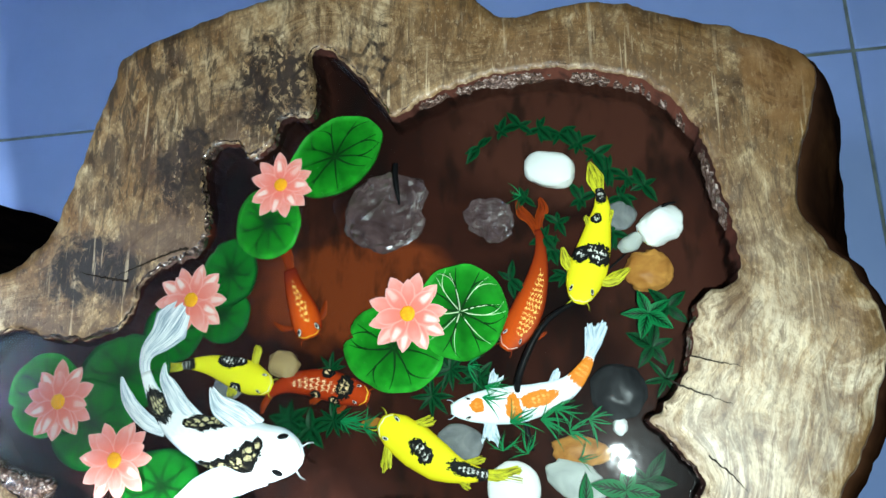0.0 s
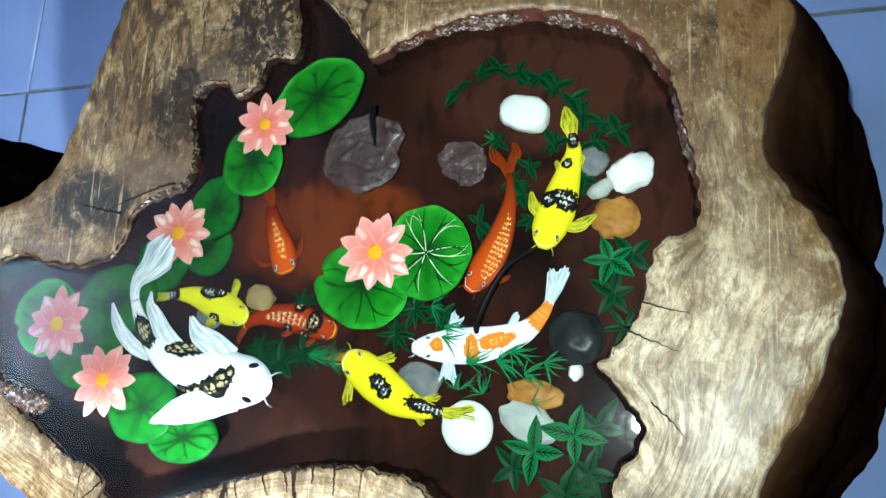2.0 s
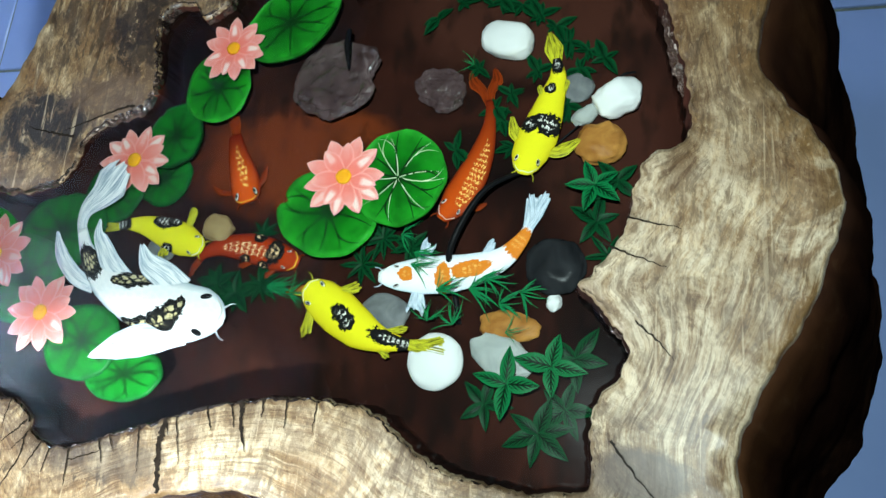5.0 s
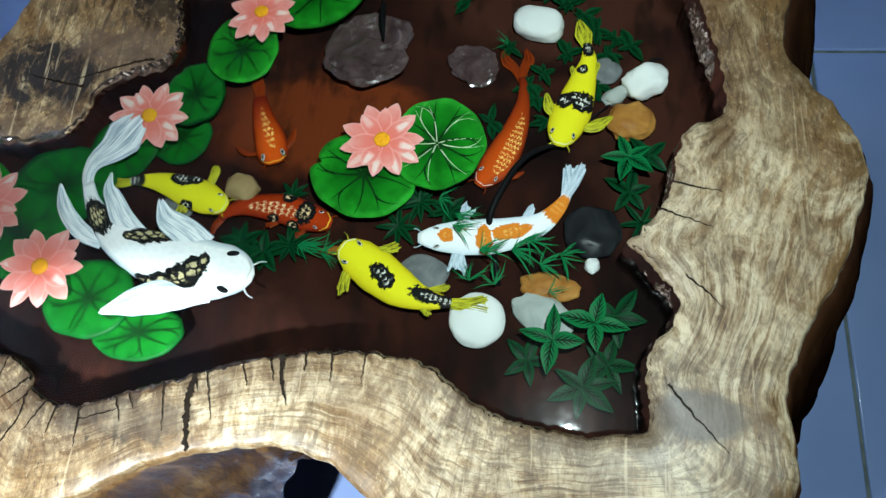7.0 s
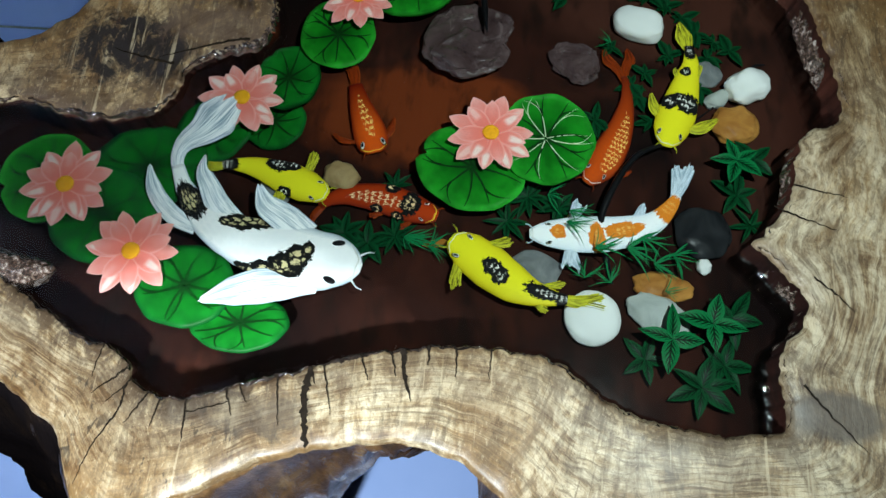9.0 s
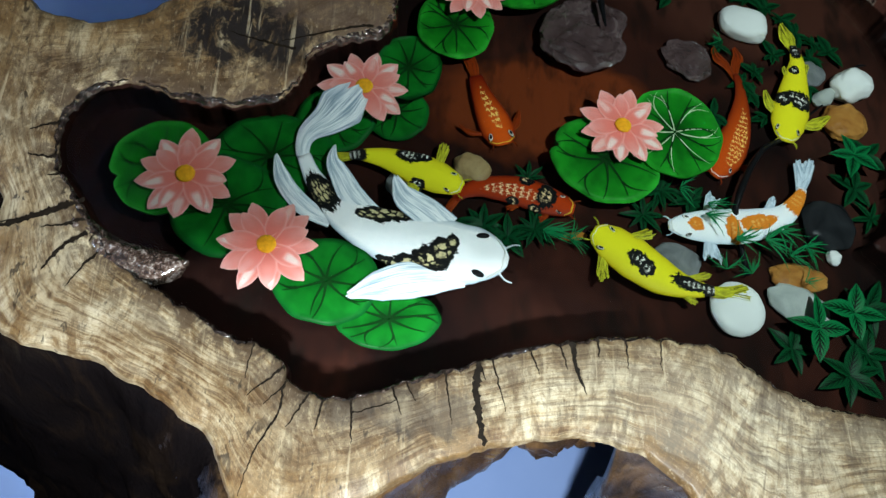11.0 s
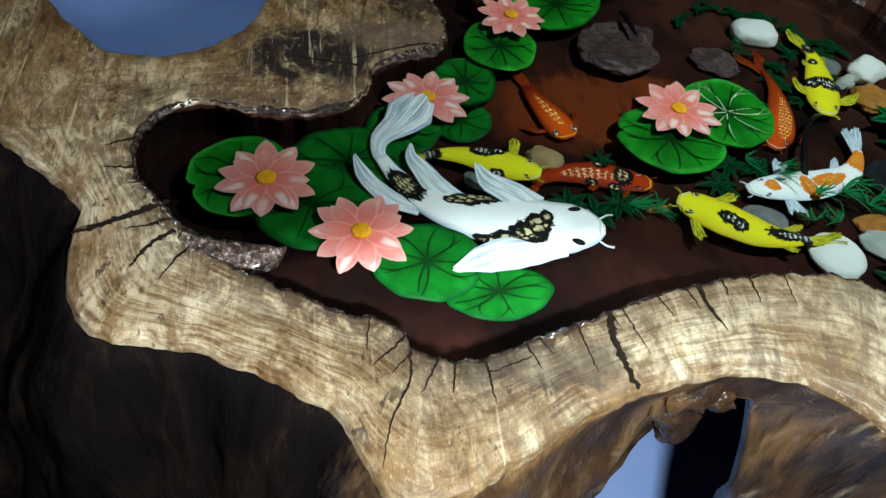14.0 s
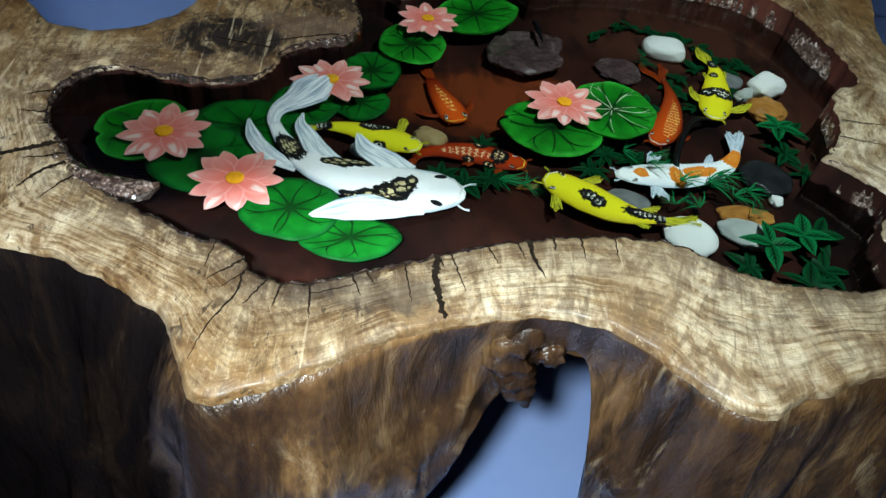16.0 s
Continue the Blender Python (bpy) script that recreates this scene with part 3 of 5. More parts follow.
SHORE_NORTH = [(0.100, 0.102), (0.103, 0.119), (0.100, 0.147), (0.094, 0.176), (0.086, 0.206), (0.072, 0.233), (0.050, 0.254), (0.026, 0.265), (-0.007, 0.273),
               (-0.037, 0.275), (-0.068, 0.274), (-0.100, 0.267), (-0.127, 0.256), (-0.144, 0.248), (-0.160, 0.269), (-0.180, 0.293), (-0.203, 0.315), (-0.215, 0.310),
               (-0.212, 0.287), (-0.210, 0.267), (-0.218, 0.255), (-0.239, 0.256), (-0.248, 0.236), (-0.267, 0.224), (-0.279, 0.238), (-0.303, 0.233), (-0.307, 0.211),
               (-0.300, 0.177), (-0.308, 0.148), (-0.340, 0.135), (-0.358, 0.122), (-0.362, 0.104), (-0.376, 0.086), (-0.395, 0.079), (-0.422, 0.077), (-0.449, 0.082), (-0.472, 0.088)]
SHORE_SOUTH = [(-0.494, 0.079), (-0.505, 0.065), (-0.509, 0.047), (-0.505, 0.024), (-0.491, 0.002), (-0.477, -0.014), (-0.465, -0.030), (-0.452, -0.042), (-0.436, -0.052),
               (-0.411, -0.066), (-0.384, -0.081), (-0.362, -0.087), (-0.352, -0.095), (-0.348, -0.104), (-0.337, -0.111), (-0.324, -0.114), (-0.299, -0.109), (-0.276, -0.101),
               (-0.245, -0.091), (-0.212, -0.079), (-0.180, -0.072), (-0.145, -0.068), (-0.113, -0.069), (-0.088, -0.073), (-0.073, -0.082), (-0.058, -0.093), (-0.040, -0.103),
               (-0.014, -0.109), (0.006, -0.112), (0.027, -0.112), (0.046, -0.108), (0.050, -0.096), (0.048, -0.072), (0.054, -0.055), (0.066, -0.040), (0.067, -0.023),
               (0.053, -0.005), (0.039, 0.009), (0.046, 0.017), (0.058, 0.033), (0.068, 0.055), (0.071, 0.076), (0.080, 0.093)]
N_RIM, N_SHORE = 560, 1100
RIM, RIM_OUT = rough_loop((RIM_EAST + RIM_SOUTH + RIM_WEST + RIM_NORTH)[::-1], N_RIM, 0.0025, 60, 3.0)
SHORE, SHORE_OUT = rough_loop(SHORE_NORTH + SHORE_SOUTH, N_SHORE, 0.0024, 120, 9.0)

table = thing("stump_table", "tree stump table with a clear resin koi pond set in it", "table")
DEPTH = 0.021
WATER = TOP + 0.0035              # level of the resin


def wood_z(x, y):
    """Height of the sawn top, which rises towards the east and north."""
    x = max(x, -0.38)
    return 0.5384 + 0.0795 * x + 0.0015 * y + 0.1132 * x * x - 0.0323 * x * y + 0.0749 * y * y


def lift(points, z, outs=None, off=0.0):
    return [Vector((p.x + o.x * off, p.y + o.y * off, z)) for p, o in zip(points, outs or points)]


def on_wood(points, z, outs, off=0.0):
    """As lift, with z counted from the sawn top."""
    q = lift(points, 0.0, outs, off)
    return [Vector((a.x, a.y, wood_z(b.x, b.y) + z)) for a, b in zip(q, points)]


bm = bmesh.new()
o0 = ring(bm, on_wood(RIM, -0.006, RIM_OUT, 0.0))
o1 = ring(bm, on_wood(RIM, -0.0018, RIM_OUT, -0.0015))
o2 = ring(bm, on_wood(RIM, 0.0, RIM_OUT, -0.0032))
p2 = ring(bm, on_wood(SHORE, 0.0, SHORE_OUT, 0.004))
p1 = ring(bm, on_wood(SHORE, -0.0012, SHORE_OUT, 0.001))
p0 = ring(bm, on_wood(SHORE, -0.004, SHORE_OUT, 0.0))
bridge(bm, o0, o1)
bridge(bm, o1, o2)
bridge(bm, p1, p2)
bridge(bm, p0, p1)


def inside(points, loop):
    """Which of the points (n x 2) lie inside the closed loop."""
    p, q = np.array([v.co.xy for v in loop]), np.roll([v.co.xy for v in loop], -1, axis=0)
    x, y = points[:, :1], points[:, 1:]
    cross = (p[:, 1] > y) != (q[:, 1] > y)
    at = (q[:, 0] - p[:, 0]) * (y - p[:, 1]) / np.where(q[:, 1] == p[:, 1], 1e-12, q[:, 1] - p[:, 1]) + p[:, 0]
    return (cross & (x < at)).sum(axis=1) % 2 == 1


def sawn_face(bm, outer, hole, step):
    """Fills between two rings with small triangles that follow the rise of the sawn top."""
    rng = np.random.RandomState(4)
    gx, gy = np.meshgrid(np.arange(-0.66, 0.2, step), np.arange(-0.21, 0.39, step))
    grid = np.stack([gx.ravel(), gy.ravel()], 1) + rng.uniform(-0.3, 0.3, (gx.size, 2)) * step
    edges_at = np.array([v.co.xy for v in outer + hole])
    near = np.array([np.hypot(*(edges_at - g).T).min() for g in grid])
    grid = grid[inside(grid, outer) & ~inside(grid, hole) & (near > 0.45 * step)]
    verts = outer + hole + [bm.verts.new((x, y, wood_z(x, y) + 0.0005 * noise.noise(Vector((x, y, 0)) * 45))) for x, y in grid]
    n, m = len(outer), len(hole)
    rims = [(i, (i + 1) % n) for i in range(n)] + [(n + i, n + (i + 1) % m) for i in range(m)]
    out = delaunay_2d_cdt([v.co.xy for v in verts], rims, [], 0, 1e-7)
    flat = np.array([v[:] for v in out[0]])
    tris = np.array([t for t in out[2]])
    middle = flat[tris].mean(axis=1)
    source = [o[0] for o in out[3]]
    for t in tris[inside(middle, outer) & ~inside(middle, hole)]:
        ids = {source[i] for i in t}
        if len(ids) == 3:
            f = bm.faces.new([verts[source[i]] for i in t])
            f.smooth = True


sawn_face(bm, o2, p2, 0.012)


def grain_maps(bm):
    """Two maps: how far from shore to rim (Ring), and the direction to the nearest stretch of the rim (Round)."""
    a, b = np.array([p.xy for p in RIM]), np.array([p.xy for p in SHORE])
    turn = 2 * np.pi * np.arange(N_RIM) / N_RIM
    ring_map, round_map = bm.loops.layers.uv.new("Ring"), bm.loops.layers.uv.new("Round")
    found = {}
    for v in bm.verts:
        da, db = np.hypot(*(a - v.co.xy).T), np.hypot(*(b - v.co.xy).T).min()
        w = np.exp((da.min() - da) / 0.012)
        c, s_ = (w * np.cos(turn)).sum(), (w * np.sin(turn)).sum()
        length = max(1e-9, math.hypot(c, s_))
        found[v] = (db / (db + da.min() + 1e-9), 0.0), (c / length, s_ / length)
    for f in bm.faces:
        for l in f.loops:
            l[ring_map].uv, l[round_map].uv = found[l.vert]


grain_maps(bm)
bmesh.ops.recalc_face_normals(bm, faces=bm.faces)
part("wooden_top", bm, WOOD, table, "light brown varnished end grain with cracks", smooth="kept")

def inner_fill(bm, loop):
    """Fills a ring of any outline with triangles."""
    n = len(loop)
    out = delaunay_2d_cdt([v.co.xy for v in loop], [(i, (i + 1) % n) for i in range(n)], [], 0, 1e-7)
    flat, tris, source = np.array([v[:] for v in out[0]]), np.array([t for t in out[2]]), [o[0] if o else -1 for o in out[3]]
    for t in tris[inside(flat[tris].mean(axis=1), loop)]:
        ids = [source[i] for i in t]
        if len(set(ids)) == 3 and -1 not in ids:
            bm.faces.new([loop[i] for i in ids])


bm = bmesh.new()
loops = [ring(bm, on_wood(SHORE, -0.004, SHORE_OUT, 0.0)), ring(bm, lift(SHORE, WATER - 0.003, SHORE_OUT, -0.0010))]
for z, off in ((0.012, -0.0016), (DEPTH, -0.0022)):
    loops.append(ring(bm, lift(SHORE, TOP - z, SHORE_OUT, off)))
for a, b in zip(loops, loops[1:]):
    bridge(bm, a, b)
inner_fill(bm, loops[-1])
bmesh.ops.recalc_face_normals(bm, faces=bm.faces)
part("pool_bed", bm, BED, table, "dark reddish brown stained hollow", smooth="kept")

bm = bmesh.new()
swell = [0.0006 * noise.noise(p * 60) + 0.0005 * noise.noise(p * 200) for p in SHORE]
edge = ring(bm, [q + Vector((0, 0, s)) for q, s in zip(lift(SHORE, WATER + 0.0010, SHORE_OUT, 0.0004), swell)])
edge2 = ring(bm, [q + Vector((0, 0, s)) for q, s in zip(lift(SHORE, WATER + 0.0007, SHORE_OUT, -0.0012), swell)])
edge3 = ring(bm, lift(SHORE, WATER + 0.0003, SHORE_OUT, -0.0026))
edge4 = ring(bm, lift(SHORE, WATER, SHORE_OUT, -0.0046))
for a, b_ in ((edge, edge2), (edge2, edge3), (edge3, edge4)):
    bridge(bm, a, b_)
inner_fill(bm, edge4)
bmesh.ops.recalc_face_normals(bm, faces=bm.faces)
part("resin_surface", bm, RESIN, table, "clear glossy resin", smooth="kept")

# crumbly crust along the shore
CRUST = Mat("crumbly_shore_crust", 0.12, coat=1.0)
cn = CRUST.noise(CRUST.coords(), 260, 4, 0.75)
CRUST.colour(CRUST.ramp(cn, (0.38, (0.014, 0.008, 0.006)), (0.54, (0.070, 0.042, 0.032)), (0.68, (0.36, 0.30, 0.27)))).bump(cn, 0.8, 0.003)
DARK_CRUST = Mat("wet_black_crust", 0.1, coat=1.0)
dn = DARK_CRUST.noise(DARK_CRUST.coords(), 200, 4, 0.75)
DARK_CRUST.colour(DARK_CRUST.ramp(dn, (0.45, (0.010, 0.007, 0.006)), (0.60, (0.04, 0.025, 0.02)), (0.75, (0.22, 0.17, 0.14)))).bump(dn, 0.9, 0.004)
for name, first_i, last_i, wide in (("crust_strip", 0.0, 0.193, 0.0085), ("crust_strip", 0.197, 0.244, 0.0026), ("crust_strip", 0.247, 0.426, 0.0050), ("crust_strip", 0.429, 0.491, 0.0045), ("crust_strip", 0.494, 0.590, 0.0040), ("crust_strip", 0.593, 0.646, 0.0022), ("crust_strip", 0.649, 0.866, 0.0026), ("crust_strip", 0.869, 0.938, 0.0060), ("crust_strip", 0.941, 0.999, 0.0060)):
    bm = bmesh.new()
    grid = []
    picks = range(int(first_i * N_SHORE), int(last_i * N_SHORE))
    for n_, i in enumerate(picks):
        q, o = SHORE[i], SHORE_OUT[i]
        fade = min(1, n_ / 20, (len(picks) - 1 - n_) / 20)
        row = []
        for j in range(7):
            s = j / 6 * 2 - 1
            w = wide * fade * max(0.12, 0.5 + 0.9 * noise.noise(q * 45) + 0.5 * noise.noise(q * 170))
            p = q + o * (s * w * (0.55 if s < 0 else 1.0) + 0.0008) + Vector((noise.noise(q * 300 + Vector((j, 0, 0))), noise.noise(q * 300 + Vector((0, j, 0))), 0)) * 0.0012
            h = (1 - s * s) * 0.0012 * fade + 0.0026 * noise.noise(p * 420) * fade * (1 - s * s)
            rise = wood_z(q.x, q.y) - WATER
            row.append(bm.verts.new((p.x, p.y, WATER + 0.0002 + h + (rise - 0.0004) * (j / 6) ** 0.6)))
        grid.append(row)
    for a, b_ in zip(grid, grid[1:]):
        for j in range(6):
            bm.faces.new((a[j], a[j + 1], b_[j + 1], b_[j]))
    bmesh.ops.recalc_face_normals(bm, faces=bm.faces)
    part(name, bm, CRUST.m if first_i == 0.0 or first_i > 0.86 else DARK_CRUST.m, table, "glossy pinkish-grey crumbling edge" if first_i == 0.0 or first_i > 0.86 else "glossy blackened crumbling edge")

# bark spur that juts into the west arm of the pool
bm = bmesh.new()
SPUR = glide([(-0.490, -0.002), (-0.474, -0.018), (-0.456, -0.030), (-0.438, -0.034), (-0.417, -0.030)], 26)
rows_ = []
for i, q in enumerate(SPUR):
    t = i / 25
    d = (SPUR[min(i + 1, 25)] - SPUR[max(i - 1, 0)]).normalized()
    s_ = Vector((-d.y, d.x, 0))
    w = float(np.interp(t, (0, 0.35, 0.7, 0.9, 1), (0.005, 0.010, 0.013, 0.009, 0.001)))
    row = []
    for j in range(9):
        s = j / 8 * 2 - 1
        p = q + s_ * (s * w - 0.006)
        row.append(bm.verts.new((p.x, p.y, TOP + 0.001 + 0.0055 * (1 - s * s) + 0.003 * noise.noise(p * 190))))
    rows_.append(row)
for a, b_ in zip(rows_, rows_[1:]):
    for j in range(8):
        bm.faces.new((a[j], a[j + 1], b_[j + 1], b_[j]))
bmesh.ops.recalc_face_normals(bm, faces=bm.faces)
part("bark_spur", bm, CRUST.m, table, "jutting spur of glossy grey bark")

# the root foot: how far it flares out at the floor, and how high the openings between the roots are
FLARE = ([0.17, 0.20, 0.20, 0.20, 0.20, 0.20, 0.18, 0.17, 0.17, 0.16, 0.15, 0.14, 0.13, 0.10]
         + [0.09, 0.07, 0.04, 0.01, 0.0, 0.0, 0.0, 0.02, 0.05, 0.08, 0.10, 0.11, 0.11, 0.12, 0.13, 0.13]
         + [0.13, 0.14, 0.15, 0.18, 0.21, 0.23, 0.25, 0.26, 0.26, 0.25, 0.23, 0.20, 0.08, -0.02]
         + [-0.05, -0.05, -0.05, -0.05, -0.05, -0.05, -0.04, -0.03, -0.02, 0.0, 0.03, 0.06, 0.08, 0.12])
ARCH = ([0.0] * 14 + [0.0, 0.0, 0.02, 0.30, 0.455, 0.475, 0.42, 0.33, 0.21, 0.09, 0.02, 0.0, 0.0, 0.0, 0.0, 0.0] + [0.0] * 14
        + [0.20, 0.36, 0.38, 0.38, 0.36, 0.30, 0.12, 0.0, 0.0, 0.15, 0.30, 0.15, 0.0, 0.0])
CONTROL = [Vector((*q, 0)) for q in RIM_EAST + RIM_SOUTH + RIM_WEST + RIM_NORTH]


def along_rim(p, values):
    """The value at a rim point, between the two nearest control points in a row."""
    best = min(range(len(CONTROL)), key=lambda i: (CONTROL[i] - p).length)
    found = []
    for k in (-1, 1):
        o = (best + k) % len(CONTROL)
        d = CONTROL[o] - CONTROL[best]
        found.append((max(0.0, min(1.0, (p - CONTROL[best]).dot(d) / d.length_squared)), o))
    f, o = max(found)
    return values[best] * (1 - f) + values[o] * f


def softened(values, r):
    n = len(values)
    return [sum(values[(i + j) % n] for j in range(-r, r + 1)) / (2 * r + 1) for i in range(n)]


MIDDLE = Vector((-0.2, 0.06, 0))
bm = bmesh.new()
LEVELS = 34
spread = softened([along_rim(p, FLARE) for p in RIM], 7)
arch = softened([along_rim(p, ARCH) for p in RIM], 4)
smooth_out = []
for i in range(N_RIM):
    v = sum((RIM_OUT[(i + j) % N_RIM] for j in range(-16, 17)), Vector())
    smooth_out.append((v.normalized() * 0.7 + (RIM[i] - MIDDLE).normalized() * 0.3).normalized())
rows = []
for k in range(LEVELS + 1):
    row = []
    for i in range(N_RIM):
        edge = max(0.0, arch[i] + 0.03 * noise.noise(RIM[i] * 30)) if arch[i] > 0.02 else 0.0
        brim = wood_z(RIM[i].x, RIM[i].y) - 0.006
        z = brim * (1 - k / LEVELS) + edge * k / LEVELS
        v = 1 - z / brim
        f = spread[i] * (0.8 * v ** 0.75 + 0.2 * v * v) - 0.008 * math.sin(math.pi * min(1, v * 4)) * (1 if spread[i] < 0.07 else 0)
        q = RIM[i] + smooth_out[i] * f
        g = Vector((q.x, q.y, z * 0.4))
        lump = noise.noise(g * 13) * 0.020 + noise.noise(g * 34) * 0.011 + noise.noise(g * 90) * 0.004
        if spread[i] < 0.03:
            lump = -abs(lump)
        lump *= float(np.interp(q.x, (0.04, 0.14), (1.0, 0.35)))
        q = q + smooth_out[i] * lump * min(1, v * 6)
        row.append(bm.verts.new((q.x, q.y, z)))
    rows.append(row)
inner = [[bm.verts.new((v.co.x - smooth_out[i].x * 0.018, v.co.y - smooth_out[i].y * 0.018, v.co.z)) for i, v in enumerate(row)] for row in rows]
for a, b_ in zip(rows, rows[1:]):
    bridge(bm, a, b_)
for a, b_ in zip(inner, inner[1:]):
    bridge(bm, b_, a)
bridge(bm, rows[-1], inner[-1])
bridge(bm, inner[0], rows[0])
bmesh.ops.recalc_face_normals(bm, faces=bm.faces)
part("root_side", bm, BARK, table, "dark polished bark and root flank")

# lumpy stub that hangs at the crown of the opening
bm = bmesh.new()
STUB = glide([(-0.170, -0.119, 0.500), (-0.184, -0.121, 0.496), (-0.191, -0.122, 0.484), (-0.187, -0.122, 0.467), (-0.177, -0.121, 0.443), (-0.166, -0.120, 0.409)], 30)
rows_ = []
for i, q in enumerate(STUB):
    d = (STUB[min(i + 1, 29)] - STUB[max(i - 1, 0)]).normalized()
    u = d.cross(Vector((0, 1, 0))).normalized()
    r = float(np.interp(i / 29, (0, 0.2, 0.5, 0.8, 1), (0.010, 0.015, 0.013, 0.010, 0.003)))
    row = []
    for j in range(20):
        a = 2 * math.pi * j / 20
        w = u * math.cos(a) + Vector((0, 0.8, 0)) * math.sin(a)
        p = q + w * r
        row.append(p + w * r * (0.55 * noise.noise(p * 70) + 0.45 * noise.noise(p * 170)))
    rows_.append(ring(bm, row))
for a, b_ in zip(rows_, rows_[1:]):
    bridge(bm, a, b_)
bm.faces.new(rows_[0][::-1])
bm.faces.new(rows_[-1])
bmesh.ops.recalc_face_normals(bm, faces=bm.faces)
part("bark_stub", bm, BARK, table, "lumpy stub of glossy dark bark")
bm = bmesh.new()
bmesh.ops.create_icosphere(bm, subdivisions=4, radius=1)
for v in bm.verts:
    d = v.co.copy()
    w = 1 + 0.35 * noise.noise(d * 1.7) + 0.22 * noise.noise(d * 4.5)
    v.co = Vector((-0.160 + d.x * 0.010 * w, -0.120 + d.y * 0.008 * w, 0.474 + d.z * 0.010 * w))
part("bark_knob", bm, BARK, table, "small knob of glossy dark bark")

bm = bmesh.new()
fill(bm, ring(bm, lift(RIM, TOP - 0.045, RIM_OUT, -0.016)))
part("underside", bm, BARK, table)

# ---- floor ----
bm = bmesh.new()
box(bm, (-3.1, -3.2, -0.03), (3.1, 3.2, -0.004))
floor = tagged(finish("floor", bm, GROUT, smooth=False), "pale blue square floor tiles with grey-green joints", "floor", kind="structure")
bm = bmesh.new()
s, e = 0.3722, 0.0015
lo = ring(bm, [(-s, -s, -0.004), (s, -s, -0.004), (s, s, -0.004), (-s, s, -0.004)])
up = ring(bm, [(-s, -s, -e), (s, -s, -e), (s, s, -e), (-s, s, -e)])
top = ring(bm, [(-s + e, -s + e, 0), (s - e, -s + e, 0), (s - e, s - e, 0), (-s + e, s - e, 0)])
bridge(bm, lo, up)
bridge(bm, up, top)
bm.faces.new(top)
tile = part("tile", bm, TILE, floor, smooth=False)
TILE_GRID = pose(0.401, 0.546, 0, 0, 0, 0.9)
first = True
for i in range(-5, 4):
    for j in range(-5, 4):
        ob = tile if first else new("tile", tile.data)
        first = False
        ob.parent = floor
        ob.matrix_local = TILE_GRID @ pose(0.75 * i + 0.375, 0.75 * j + 0.375, 0, random.uniform(-0.08, 0.08), random.uniform(-0.08, 0.08), 90 * random.randrange(4))


# ---- lily pads ----
def lily_pad(at, rx, ry, turn, slit=0.0, pale=False, depth=0.006, label="round green lily pad with dark veins under the resin"):
    pad = thing("lily_pad", label, "lily pad", "lily pads in the pond", (*at, TOP - min(depth * 0.85, DEPTH - 0.003)))
    pad.rotation_euler = (0, 0, radians(turn))
    seed = at[0] * 31 + at[1] * 17
    bm = bmesh.new()
    uv = bm.loops.layers.uv.new("UVMap")
    n, rings = 56, 7
    centre = bm.verts.new((0, 0, -0.0012))
    grid = []
    for r in range(1, rings + 1):
        f = r / rings
        line = []
        for i in range(n):
            a = 2 * math.pi * i / n
            w = 1 + 0.035 * noise.noise(Vector((math.cos(a) * 2, math.sin(a) * 2, seed))) + 0.012 * math.sin(9 * a + seed)
            if slit and f > 0.25:
                w *= 1 - 0.16 * max(0, 1 - abs((a - math.pi) / 0.16)) * f
            z = 0.0012 * f * f * math.sin(3 * a + seed) + 0.0008 * f
            line.append(bm.verts.new((math.cos(a) * rx * f * w, math.sin(a) * ry * f * w, z)))
        grid.append(line)
    radius = {centre: 0.0}
    for r, line in enumerate(grid):
        for v in line:
            radius[v] = (r + 1) / rings
    for i in range(n):
        bm.faces.new((centre, grid[0][i], grid[0][(i + 1) % n]))
    for a, b in zip(grid, grid[1:]):
        bridge(bm, b[::-1], a[::-1])
    bmesh.ops.recalc_face_normals(bm, faces=bm.faces)
    rim = ring(bm, [v.co + Vector((0, 0, -0.0012)) for v in grid[-1]])
    for v in rim:
        radius[v] = 1.0
    bridge(bm, grid[-1], rim)
    for f in bm.faces:
        for l in f.loops:
            l[uv].uv = (radius[l.vert], 0.5)
    part("blade", bm, DIMMED_GREEN if depth > 0.0095 else GREEN, pad)
    for pale_now in ([False, True] if pale else [False]):
        veins(pad, rx, ry, seed, pale_now)
    return pad


def veins(pad, rx, ry, seed, pale):
    """Thin raised veins that run from the middle to the edge."""
    bm = bmesh.new()
    rng = random.Random(int(seed * 1000) + (7 if pale else 0))
    count = 9
    for i in range(count):
        a = 2 * math.pi * (i + rng.uniform(-0.25, 0.25)) / count
        bend = rng.uniform(-0.25, 0.25)
        reach = rng.uniform(0.82, 0.97)
        runs = [(0.03, reach, a, bend)]
        if rng.random() < 0.7:
            runs.append((0.55, 0.95, a + bend * 0.5, rng.choice((-0.35, 0.35))))
        for f0, f1, ang, bd in runs:
            left, right = [], []
            for k in range(7):
                f = f0 + (f1 - f0) * k / 6
                b = ang + bd * (k / 6) ** 1.5
                w = 0.0010 * (1 - 0.75 * k / 6) * (0.45 if pale else 1)
                x, y = math.cos(b) * rx * f, math.sin(b) * ry * f
                nx, ny = -math.sin(b) * w, math.cos(b) * w
                z = 0.0012 * f * f * math.sin(3 * b + seed) + 0.0008 * f + 0.0005
                left.append(bm.verts.new((x + nx, y + ny, z)))
                right.append(bm.verts.new((x - nx, y - ny, z)))
            for k in range(6):
                bm.faces.new((left[k], right[k], right[k + 1], left[k + 1]))
    part("veins", bm, VEIN_PALE if pale else VEIN, pad, "pale veins" if pale else "")


